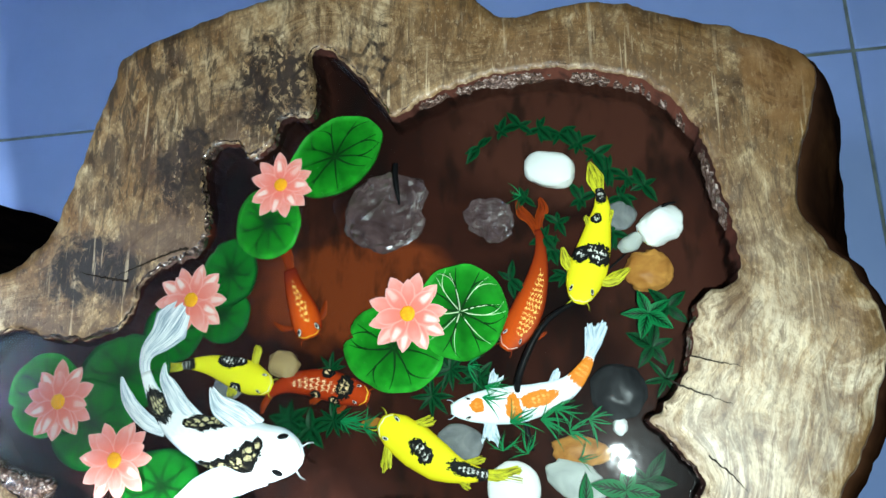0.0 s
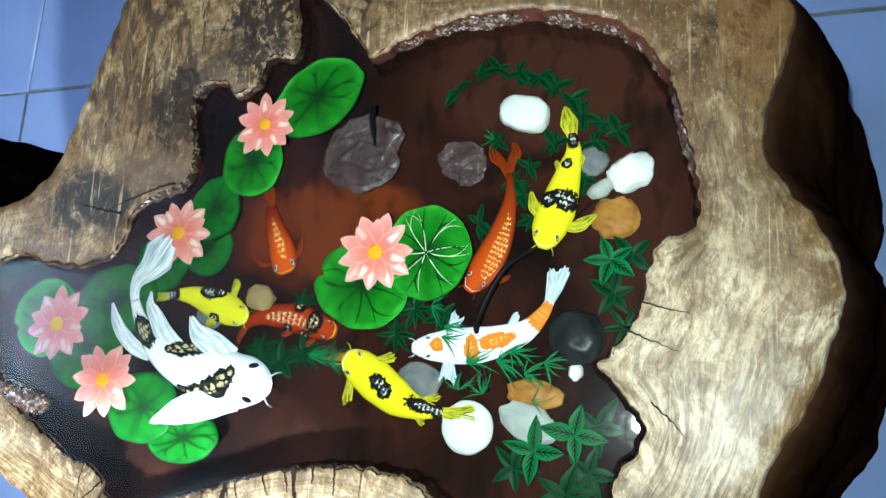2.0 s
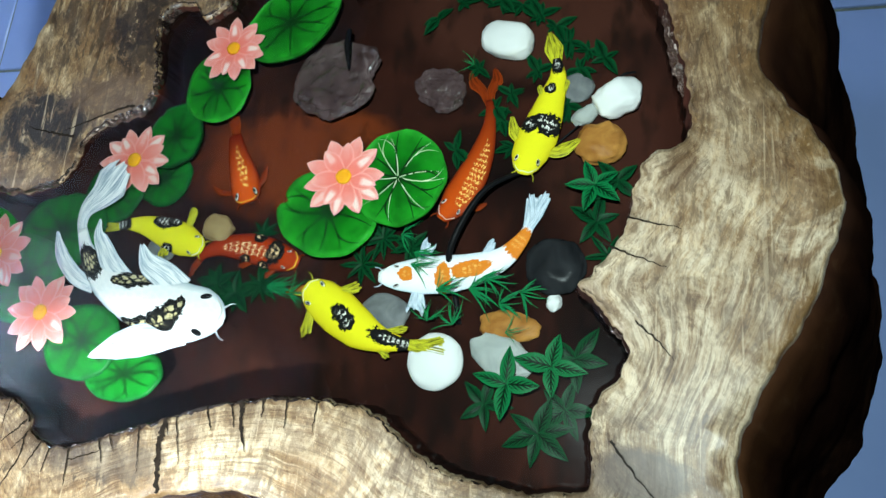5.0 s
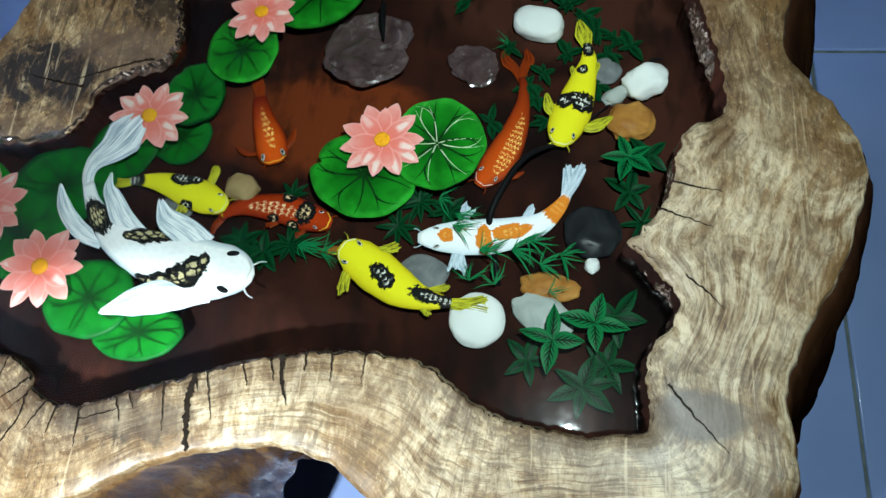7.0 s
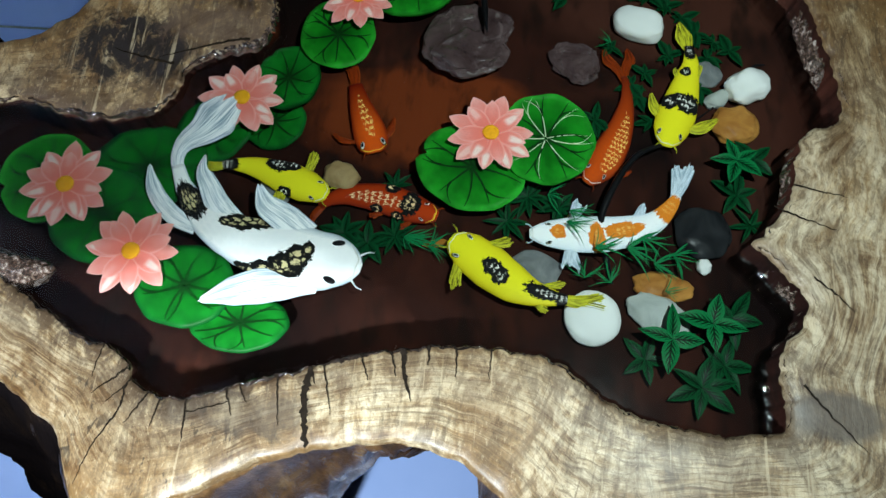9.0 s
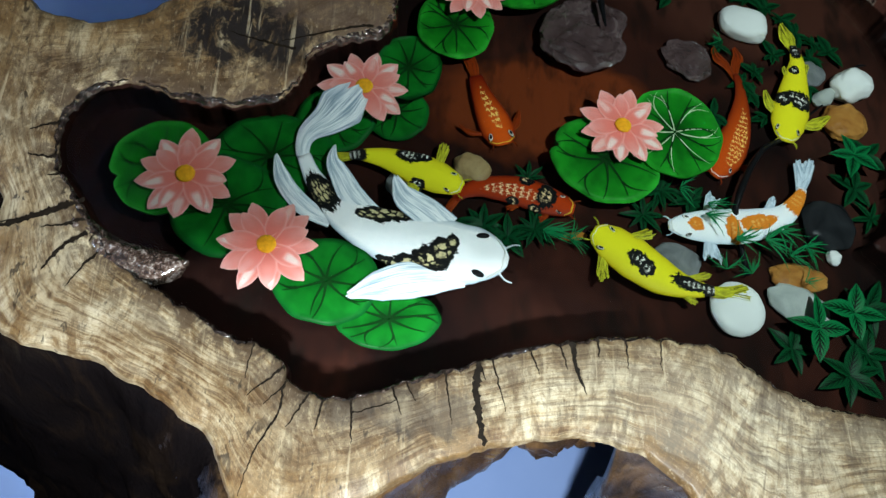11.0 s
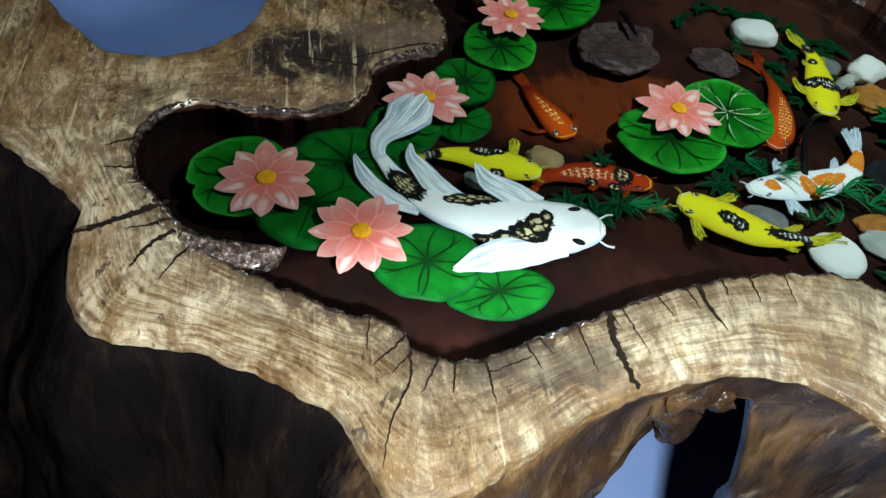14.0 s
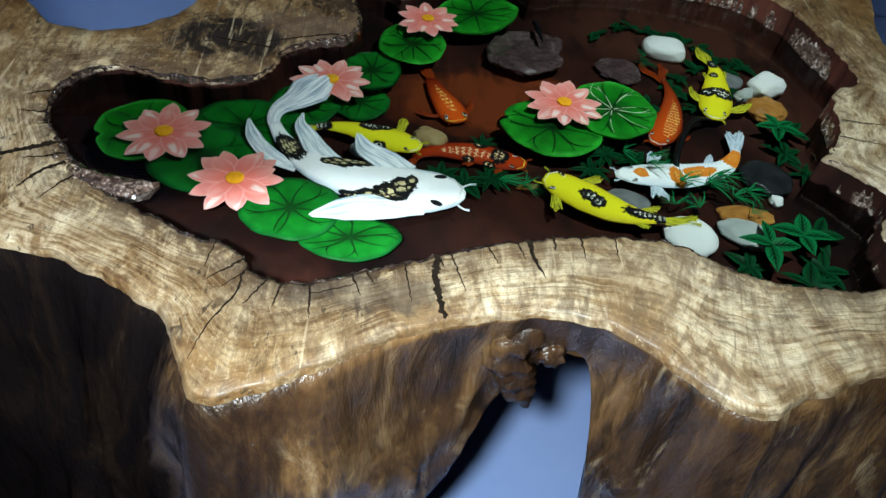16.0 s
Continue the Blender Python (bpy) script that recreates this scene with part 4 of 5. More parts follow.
lily_pad((-0.094, 0.092), 0.036, 0.037, 20, 0, True, 0.0065, "bright green lily pad with pale veins under the resin")
lily_pad((-0.146, 0.066), 0.040, 0.034, -15, 1, depth=0.009)
lily_pad((-0.199, 0.226), 0.044, 0.031, 33, 0)
lily_pad((-0.256, 0.172), 0.029, 0.031, 0, 0, depth=0.009)
lily_pad((-0.289, 0.132), 0.024, 0.029, -10, 0, depth=0.013)
lily_pad((-0.446, 0.034), 0.034, 0.035, 20, 1, depth=0.009)
lily_pad((-0.378, 0.050), 0.042, 0.033, 10, 0, depth=0.014)
lily_pad((-0.402, 0.010), 0.040, 0.036, -30, 0, depth=0.011)
lily_pad((-0.333, -0.038), 0.034, 0.029, 0, 0, depth=0.010)
lily_pad((-0.292, -0.060), 0.033, 0.020, 5, 0, depth=0.013)
lily_pad((-0.338, 0.085), 0.030, 0.026, 40, 0, depth=0.017)
lily_pad((-0.296, 0.098), 0.024, 0.024, 40, 0, depth=0.021)


# ---- lotus flowers ----
def petal_mesh(length, width, cup):
    bm = bmesh.new()
    uv = bm.loops.layers.uv.new("UVMap")
    n, m = 9, 4
    grid = []
    for i in range(n + 1):
        t = i / n
        w = width * float(np.interp(t, (0, 0.2, 0.42, 0.58, 0.75, 0.88, 1), (0.38, 0.66, 0.94, 1.0, 0.86, 0.56, 0.05)))
        row = []
        for j in range(-m, m + 1):
            s = j / m
            row.append((bm.verts.new((t * length, s * w * 0.5, cup * t * t - 0.0 + 0.12 * w * s * s)), t, s))
        grid.append(row)
    for a, b in zip(grid, grid[1:]):
        for j in range(2 * m):
            q = (a[j], b[j], b[j + 1], a[j + 1])
            f = bm.faces.new([v[0] for v in q])
            for l, v in zip(f.loops, q):
                l[uv].uv = (v[1], 0.5 + 0.5 * v[2])
    bmesh.ops.recalc_face_normals(bm, faces=bm.faces)
    me = bpy.data.meshes.new("petal")
    bm.to_mesh(me)
    bm.free()
    me.materials.append(PETAL)
    me.polygons.foreach_set("use_smooth", [True] * len(me.polygons))
    return me


PETALS = [petal_mesh(1.0, 0.43, 0.05), petal_mesh(0.82, 0.40, 0.10)]


def lotus(at, radius, turn, depth=0.0045):
    flower = thing("lotus_flower", "pink lotus flower with a yellow centre under the resin", "flower", "lotus flowers in the pond", (*at, TOP - depth * 0.85))
    flower.rotation_euler = (0, 0, radians(turn))
    rng = random.Random(int(at[0] * 1e4))
    for kind, count, z, start in ((0, 10, 0.0, 0), (1, 7, 0.0006, 25)):
        for i in range(count):
            p = new("petal", PETALS[kind])
            p.parent = flower
            k = radius * rng.uniform(0.93, 1.05)
            p.matrix_local = pose(0, 0, z, rng.uniform(-1.5, 1.5), rng.uniform(-0.6, 0.4), start + 360 * i / count + rng.uniform(-7, 7)) @ Matrix.Diagonal((k, radius * rng.uniform(0.92, 1.1), radius * 0.025, 1))
    bm = bmesh.new()
    bmesh.ops.create_uvsphere(bm, u_segments=20, v_segments=10, radius=1)
    for v in bm.verts:
        v.co += v.co * 0.12 * noise.noise(v.co * 5)
        v.co = Vector((v.co.x * radius * 0.19, v.co.y * radius * 0.19, v.co.z * 0.0014 + 0.0014))
    part("flower_centre", bm, YOLK, flower, "yellow flower centre")
    return flower


lotus((-0.134, 0.0912), 0.0315, 10, 0.002)
lotus((-0.243, 0.202), 0.0295, 25, 0.0)
lotus((-0.3195, 0.1095), 0.032, 5, 0.0085)
lotus((-0.430, 0.028), 0.0335, 17, 0.0055)
lotus((-0.372, -0.018), 0.0325, 0)


# ---- koi ----
def ribbon(bm, uv, path, widths, z0, z1, mat, cols=8, ragged=0.0, rib=0.0006, seed=0.0):
    """A fin: a ribbed sheet along a path, with a ragged end."""
    n = 16
    p = glide(path, n)
    grid = []
    for i in range(n):
        t = i / (n - 1)
        d = (p[min(i + 1, n - 1)] - p[max(i - 1, 0)]).normalized()
        side = Vector((-d.y, d.x, 0))
        w = float(np.interp(t, np.linspace(0, 1, len(widths)), widths))
        row = []
        for j in range(cols + 1):
            s = j / cols * 2 - 1
            rag = ragged * w * (noise.noise(Vector((s * 4, seed, 0))) - 0.6 * s * s) * max(0, t * 4 - 3)
            q = p[i] + side * s * w * 0.5 + d * rag
            z = z0 + (z1 - z0) * t + rib * math.cos(s * 14) * t - 0.0012 * s * s
            row.append((bm.verts.new((q.x, q.y, z)), t, j / cols))
        grid.append(row)
    for a, b in zip(grid, grid[1:]):
        for j in range(cols):
            q = (a[j], a[j + 1], b[j + 1], b[j])
            f = bm.faces.new([v[0] for v in q])
            f.material_index = mat
            for l, v in zip(f.loops, q):
                l[uv].uv = (v[1], v[2])


def koi(label, spine, width, depth, skin, fin, tail, fins=(), profile=None, whisker=True, wmat=None, tail_end=0.72, auto=0.24, tail_w=1.0, thin=0.2, tail_z=0.0, fin_z=0.001, lips=None, dark_eye=False, eye=1.0):
    """A koi figure. spine: from the nose to the end of the tail; the body ends at tail_end of it."""
    bm = bmesh.new()
    uv = bm.loops.layers.uv.new("UVMap")
    n, m = 44, 22
    line = glide(spine, 80)
    total = sum((b - a).length for a, b in zip(line, line[1:]))
    body = glide([tuple(p) for p in line[:max(6, int(80 * tail_end))]], n)
    profile = profile or [0.10, 0.52, 0.78, 0.94, 1.0, 0.98, 0.90, 0.78, 0.62, 0.46, 0.34, 0.27, 0.24]
    spots, profile = ([q[0] for q in profile], [q[1] for q in profile]) if isinstance(profile[0], tuple) else (np.linspace(0, 1, len(profile)), profile)
    z0 = TOP - depth * 0.9
    grid = []
    for i in range(n):
        t = i / (n - 1)
        d = (body[min(i + 1, n - 1)] - body[max(i - 1, 0)]).normalized()
        side = Vector((-d.y, d.x, 0))
        w = width * 0.5 * float(np.interp(t, spots, profile))
        row = []
        for j in range(m):
            a = 2 * math.pi * j / m
            q = body[i] + side * math.cos(a) * w
            row.append((bm.verts.new((q.x, q.y, z0 + math.sin(a) * w * thin - w * thin * 0.4)), t, math.cos(a)))
        grid.append(row)
    for a, b in zip(grid, grid[1:]):
        for j in range(m):
            q = (a[j], b[j], b[(j + 1) % m], a[(j + 1) % m])
            f = bm.faces.new([v[0] for v in q])
            for l, v in zip(f.loops, q):
                l[uv].uv = (v[1], 0.5 + 0.5 * v[2])
    for row, flip in ((grid[0], 1), (grid[-1], -1)):
        f = bm.faces.new([v[0] for v in row][::flip])
        for l, v in zip(f.loops, row[::flip]):
            l[uv].uv = (v[1], 0.5 + 0.5 * v[2])

    def at(t, s, z=0.0):
        i = min(n - 1, int(t * (n - 1)))
        d = (body[min(i + 1, n - 1)] - body[max(i - 1, 0)]).normalized()
        w = width * 0.5 * float(np.interp(t, spots, profile))
        q = body[i] + Vector((-d.y, d.x, 0)) * s * w
        return Vector((q.x, q.y, z0 + z)), d, w

    low = -width * thin * 0.15
    for s in (-1, 1) if auto else ():
        a, d, w = at(0.24, s * 0.75)
        o = Vector((-d.y, d.x, 0)) * s
        g = auto * total
        ribbon(bm, uv, [a.xy, (a + o * g * 0.45 + d * g * 0.25).xy, (a + o * g * 0.75 + d * g * 0.75).xy], [g * 0.22, g * 0.5, g * 0.62], z0 + low, z0 + low, 1, 7, 0.5, seed=s)
        a, d, w = at(0.62, s * 0.8)
        o = Vector((-d.y, d.x, 0)) * s
        g *= 0.62
        ribbon(bm, uv, [a.xy, (a + o * g * 0.4 + d * g * 0.4).xy, (a + o * g * 0.55 + d * g * 0.9).xy], [g * 0.2, g * 0.45, g * 0.5], z0 + low, z0 + low, 1, 6, 0.5, seed=s + 3)
    if auto:
        a, d, w = at(0.42, 0.0)
        ribbon(bm, uv, [a.xy, at(0.55, 0.1)[0].xy, at(0.70, 0.35)[0].xy], [width * 0.08, width * 0.16, width * 0.2], z0 + width * thin * 0.32, z0 + width * thin * 0.22, 1, 5, 0.4, seed=7)
    start = at(0.97, 0)[0]
    for ends, w in tail:
        ribbon(bm, uv, [start.xy] + [Vector(q) for q in ends], [width * 0.2 * tail_w] + list(w), z0 - width * thin * 0.1, z0 - 0.0005 + tail_z, 1, 10, 0.55, seed=len(ends))
    for path, w in fins:
        ribbon(bm, uv, path, w, z0 + low * 0.4, z0 + fin_z, 1, 10, 0.55, seed=path[0][0] * 50)
    for s in (-1, 1):
        a, d, w = at(0.125, s * 0.66)
        z = z0 + math.sqrt(1 - 0.66 ** 2) * w * thin - w * thin * 0.4
        heading = Matrix.Rotation(math.atan2(d.y, d.x) - 0.25 * s, 4, "Z")
        for r, mat, up in ((0.070, 2, -0.0005), (0.030 if dark_eye else 0.056, 3, 0.0001), (0.018 if dark_eye else 0.037, 2, 0.0007)):
            ball = bmesh.ops.create_uvsphere(bm, u_segments=12, v_segments=6, radius=width * r * eye, matrix=Matrix.Translation((a.x, a.y, z + up)) @ heading @ Matrix.Diagonal((1.5, 0.7, 0.5, 1)))
            for v in ball["verts"]:
                for f in v.link_faces:
                    f.material_index = mat
    lip = [at(q[0], q[1])[0] for q in ((0.075, -0.9), (0.045, -0.5), (0.035, 0.0), (0.045, 0.5), (0.075, 0.9))]
    ribbon(bm, uv, [q.xy for q in lip], [width * 0.016, width * (0.10 if lips else 0.036), width * 0.016], z0 + width * thin * 0.16, z0 + width * thin * 0.16, 4 if lips else 3, 4, 0)
    if whisker:
        for s in (-1, 1):
            a, d, w = at(0.03, s * 0.8)
            o = Vector((-d.y, d.x, 0)) * s
            g = width * 0.20
            ribbon(bm, uv, [a.xy, (a + o * g * 0.4 - d * g * 0.5).xy, (a + o * g * 0.5 - d * g).xy], [width * 0.035, width * 0.025, width * 0.012], z0, z0 + 0.0006, 1, 2, 0)
    bmesh.ops.recalc_face_normals(bm, faces=bm.faces)
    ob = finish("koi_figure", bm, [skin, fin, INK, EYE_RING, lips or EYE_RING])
    return tagged(ob, label, "koi figure", "koi figures in the pond")


BLACK, IVORY, GOLD = (0.008, 0.008, 0.008), (0.85, 0.85, 0.80), (0.66, 0.56, 0.30)
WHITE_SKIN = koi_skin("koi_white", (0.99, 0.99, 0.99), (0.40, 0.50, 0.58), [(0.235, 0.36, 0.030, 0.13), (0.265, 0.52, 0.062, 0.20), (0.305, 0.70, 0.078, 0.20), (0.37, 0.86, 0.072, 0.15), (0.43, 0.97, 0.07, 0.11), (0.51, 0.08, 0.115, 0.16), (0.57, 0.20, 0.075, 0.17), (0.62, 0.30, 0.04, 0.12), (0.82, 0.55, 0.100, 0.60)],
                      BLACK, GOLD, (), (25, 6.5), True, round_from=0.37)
WHITE_FIN = fin_skin("koi_white_fin", (0.95, 0.97, 0.99), (0.31, 0.41, 0.51))
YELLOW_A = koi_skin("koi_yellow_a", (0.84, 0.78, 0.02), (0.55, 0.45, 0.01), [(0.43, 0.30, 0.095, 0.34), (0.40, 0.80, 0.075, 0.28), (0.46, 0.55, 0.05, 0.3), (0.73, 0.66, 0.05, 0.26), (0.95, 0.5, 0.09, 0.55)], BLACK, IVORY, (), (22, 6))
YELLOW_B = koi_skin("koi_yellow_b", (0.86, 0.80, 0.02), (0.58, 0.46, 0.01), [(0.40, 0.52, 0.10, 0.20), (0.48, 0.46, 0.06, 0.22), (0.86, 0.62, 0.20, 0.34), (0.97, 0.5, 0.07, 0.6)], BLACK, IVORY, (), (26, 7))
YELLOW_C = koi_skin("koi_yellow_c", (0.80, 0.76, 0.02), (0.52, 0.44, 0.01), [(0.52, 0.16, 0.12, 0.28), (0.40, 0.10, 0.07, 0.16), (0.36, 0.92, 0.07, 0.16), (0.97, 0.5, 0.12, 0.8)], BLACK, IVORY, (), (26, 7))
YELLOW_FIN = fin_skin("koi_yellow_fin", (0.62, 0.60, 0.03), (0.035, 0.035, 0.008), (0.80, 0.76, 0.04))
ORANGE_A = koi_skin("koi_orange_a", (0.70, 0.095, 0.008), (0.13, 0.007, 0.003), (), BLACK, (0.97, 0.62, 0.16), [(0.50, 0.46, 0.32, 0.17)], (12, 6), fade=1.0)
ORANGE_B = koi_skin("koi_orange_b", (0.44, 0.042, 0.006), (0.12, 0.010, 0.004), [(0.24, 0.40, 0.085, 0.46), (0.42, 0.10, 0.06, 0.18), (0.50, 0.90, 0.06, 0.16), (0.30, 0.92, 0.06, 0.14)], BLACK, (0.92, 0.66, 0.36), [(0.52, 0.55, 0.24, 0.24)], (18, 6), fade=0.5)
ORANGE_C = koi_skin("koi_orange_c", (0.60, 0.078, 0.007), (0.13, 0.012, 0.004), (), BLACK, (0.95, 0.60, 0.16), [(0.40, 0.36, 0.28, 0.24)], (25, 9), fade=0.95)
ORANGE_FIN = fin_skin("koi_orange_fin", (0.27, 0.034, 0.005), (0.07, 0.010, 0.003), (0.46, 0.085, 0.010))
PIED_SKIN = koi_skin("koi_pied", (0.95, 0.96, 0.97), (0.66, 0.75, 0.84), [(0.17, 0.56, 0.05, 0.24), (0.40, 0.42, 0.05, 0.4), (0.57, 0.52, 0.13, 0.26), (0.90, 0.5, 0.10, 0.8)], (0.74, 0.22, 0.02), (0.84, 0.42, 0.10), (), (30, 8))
PIED_FIN = fin_skin("koi_pied_fin", (0.66, 0.74, 0.82), (0.26, 0.36, 0.45))
LIPS = plain("koi_lips_yellow", (0.85, 0.48, 0.04), 0.4)
DEEP_SKIN = koi_skin("koi_deep", (0.34, 0.13, 0.02), (0.14, 0.09, 0.01), (), BLACK, (0.5, 0.4, 0.05), (), (20, 6))

koi("large white koi figure with black scaled patches and flowing fins",
    [(-0.2160, -0.0168), (-0.2349, -0.0131), (-0.2534, -0.0122), (-0.2794, -0.0072), (-0.3027, -0.0009), (-0.3239, 0.0097), (-0.3393, 0.0229), (-0.3494, 0.0368), (-0.3563, 0.0512)],
    0.0465, 0.0095, WHITE_SKIN, WHITE_FIN, [([(-0.3578, 0.0556), (-0.3545, 0.0686), (-0.3400, 0.0815), (-0.3225, 0.1040)], [0.011, 0.022, 0.036, 0.026])],
    fins=[([(-0.3338, 0.0043), (-0.3501, 0.0114), (-0.3633, 0.0236), (-0.3701, 0.0353), (-0.3738, 0.0470)], [0.010, 0.013, 0.013, 0.011, 0.003]),
          ([(-0.3059, 0.0120), (-0.3199, 0.0209), (-0.3297, 0.0357), (-0.3363, 0.0476), (-0.3358, 0.0576)], [0.012, 0.018, 0.016, 0.012, 0.003]),
          ([(-0.2565, 0.0042), (-0.2728, 0.0157), (-0.2867, 0.0242), (-0.2938, 0.0377)], [0.022, 0.022, 0.018, 0.006]),
          ([(-0.2440, -0.0335), (-0.2620, -0.0320), (-0.2830, -0.0350), (-0.3020, -0.0415), (-0.3190, -0.0490)], [0.005, 0.021, 0.026, 0.020, 0.005])], tail_end=1.0, auto=0, tail_w=0.8, tail_z=0.0088, fin_z=0.0062, dark_eye=True,
    profile=[(0, 0.16), (0.025, 0.46), (0.06, 0.66), (0.126, 0.88), (0.247, 1.0), (0.415, 0.90), (0.565, 0.72), (0.703, 0.54), (0.818, 0.37), (0.912, 0.25), (1, 0.2)], thin=0.17)
koi("yellow koi figure with black scaled saddle", [(-0.0052, 0.0962), (-0.0010, 0.1121), (0.0067, 0.1345), (0.0121, 0.1548), (0.0157, 0.1704), (0.0142, 0.1859)], 0.0295, 0.013, YELLOW_A, YELLOW_FIN,
    [([(0.0113, 0.1960), (0.0083, 0.2079)], [0.014, 0.005])], fins=[([(-0.0060, 0.1190), (-0.0130, 0.1290), (-0.0153, 0.1405)], [0.005, 0.009, 0.003]), ([(0.0100, 0.1140), (0.0190, 0.1130), (0.0333, 0.1216)], [0.006, 0.010, 0.004]),
                                                                    ([(0.0070, 0.1520), (0.0028, 0.1640)], [0.004, 0.004]), ([(0.0190, 0.1540), (0.0230, 0.1680)], [0.003, 0.004])], tail_end=1.0, auto=0,
    profile=[(0, 0.25), (0.05, 0.6), (0.15, 0.88), (0.32, 1.0), (0.5, 0.84), (0.7, 0.6), (0.88, 0.36), (1, 0.2)], thin=0.17)
koi("slender orange koi figure with golden scales", [(-0.0625, 0.0644), (-0.0502, 0.0818), (-0.0395, 0.1052), (-0.0335, 0.1290), (-0.0326, 0.1471), (-0.0345, 0.1570)], 0.0262, 0.018, ORANGE_C, ORANGE_FIN,
    [([(-0.0330, 0.1653), (-0.0295, 0.1740), (-0.0320, 0.1830)], [0.006, 0.009, 0.004]), ([(-0.0400, 0.1653), (-0.0465, 0.1720), (-0.0495, 0.1815)], [0.006, 0.009, 0.004])],
    fins=[([(-0.0450, 0.0760), (-0.0370, 0.0735), (-0.0300, 0.0760)], [0.004, 0.006, 0.002])], tail_end=1.0, auto=0,
    profile=[(0, 0.3), (0.06, 0.62), (0.2, 1.0), (0.4, 0.9), (0.6, 0.66), (0.8, 0.36), (1, 0.18)], thin=0.17)
koi("white koi figure with orange patches", [(-0.1025, 0.0197), (-0.0894, 0.0206), (-0.0728, 0.0218), (-0.0538, 0.0232), (-0.0349, 0.0271), (-0.0160, 0.0349), (-0.0041, 0.0475), (0.0012, 0.0571)], 0.0275, 0.013, PIED_SKIN, PIED_FIN,
    [([(0.0025, 0.0660), (0.0020, 0.0810)], [0.010, 0.008]), ([(0.0045, 0.0660), (0.0125, 0.0820)], [0.010, 0.008])],
    fins=[([(-0.0730, 0.0330), (-0.0666, 0.0470)], [0.006, 0.012]), ([(-0.0734, 0.0110), (-0.0727, -0.0059)], [0.008, 0.016]), ([(-0.0270, 0.0365), (-0.0225, 0.0482)], [0.008, 0.005])], tail_end=1.0, auto=0,
    profile=[(0, 0.25), (0.05, 0.5), (0.115, 0.72), (0.26, 0.97), (0.43, 1.0), (0.6, 0.83), (0.775, 0.56), (0.915, 0.37), (1, 0.24)], thin=0.17)
koi("bright yellow koi figure with a black patch", [(-0.1570, 0.0115), (-0.1442, 0.0035), (-0.1278, -0.0078), (-0.1105, -0.0188), (-0.0938, -0.0248), (-0.0752, -0.0270)], 0.032, 0.012, YELLOW_B, YELLOW_FIN,
    [([(-0.0640, -0.0262), (-0.0511, -0.0226)], [0.008, 0.007]), ([(-0.0640, -0.0285), (-0.0505, -0.0306)], [0.008, 0.008])],
    fins=[([(-0.1338, 0.0068), (-0.1152, 0.0127)], [0.006, 0.008]), ([(-0.1504, -0.0057), (-0.1521, -0.0243)], [0.006, 0.009]), ([(-0.0920, -0.0187), (-0.0782, -0.0160)], [0.004, 0.006]), ([(-0.0970, -0.0298), (-0.0890, -0.0362)], [0.004, 0.006])],
    tail_end=1.0, auto=0, profile=[(0, 0.28), (0.05, 0.6), (0.158, 0.88), (0.37, 1.0), (0.594, 0.86), (0.79, 0.52), (1, 0.22)], thin=0.17)
koi("small yellow koi figure with black scales", [(-0.2469, 0.0378), (-0.2620, 0.0436), (-0.2818, 0.0509), (-0.3014, 0.0564), (-0.3179, 0.0573), (-0.3258, 0.0560)], 0.0262, 0.014, YELLOW_C, YELLOW_FIN,
    [([(-0.3314, 0.0560), (-0.3385, 0.0580)], [0.006, 0.003]), ([(-0.3314, 0.0545), (-0.3395, 0.0525)], [0.006, 0.003])],
    fins=[([(-0.2640, 0.0540), (-0.2598, 0.0707)], [0.006, 0.008]), ([(-0.2798, 0.0404), (-0.2820, 0.0304)], [0.008, 0.009])], tail_end=1.0, auto=0,
    profile=[(0, 0.3), (0.05, 0.62), (0.2, 0.95), (0.4, 1.0), (0.62, 0.72), (0.85, 0.42), (1, 0.25)], thin=0.17)
koi("dark orange koi figure with black scaled patches", [(-0.1676, 0.0293), (-0.1866, 0.0347), (-0.2077, 0.0406), (-0.2306, 0.0414), (-0.2437, 0.0373), (-0.2517, 0.0306)], 0.0240, 0.018, ORANGE_B, ORANGE_FIN,
    [([(-0.2552, 0.0243), (-0.2562, 0.0174)], [0.006, 0.003])], fins=[([(-0.2077, 0.0300), (-0.2160, 0.0250)], [0.004, 0.005]), ([(-0.1866, 0.0240), (-0.1930, 0.0190)], [0.003, 0.005])], tail_end=1.0, auto=0,
    profile=[(0, 0.35), (0.06, 0.68), (0.22, 0.98), (0.45, 1.0), (0.65, 0.80), (0.85, 0.5), (1, 0.25)], thin=0.17, lips=LIPS)
koi("orange koi figure with golden scales", [(-0.2175, 0.0769), (-0.2246, 0.0966), (-0.2331, 0.1162), (-0.2390, 0.1340)], 0.0255, 0.018, ORANGE_A, ORANGE_FIN,
    [([(-0.2415, 0.1440), (-0.2450, 0.1530), (-0.2462, 0.1640)], [0.009, 0.010, 0.002])], fins=[([(-0.2133, 0.0889), (-0.2083, 0.0960), (-0.2063, 0.1071)], [0.004, 0.006, 0.002]), ([(-0.2330, 0.0850), (-0.2420, 0.0850), (-0.2500, 0.0900)], [0.003, 0.005, 0.002])], tail_end=1.0, auto=0,
    profile=[(0, 0.50), (0.06, 0.82), (0.18, 1.0), (0.34, 0.98), (0.5, 0.86), (0.75, 0.62), (1, 0.4)], thin=0.17, lips=LIPS, eye=1.5)
koi("small faded orange koi figure deep in the resin", [(-0.150, 0.014), (-0.165, 0.011), (-0.183, 0.008), (-0.196, 0.009)], 0.013, 0.024, DEEP_SKIN, YELLOW_FIN,
    [([(-0.200, 0.010), (-0.208, 0.011)], [0.006, 0.005])], tail_end=1.0, auto=0, whisker=False)


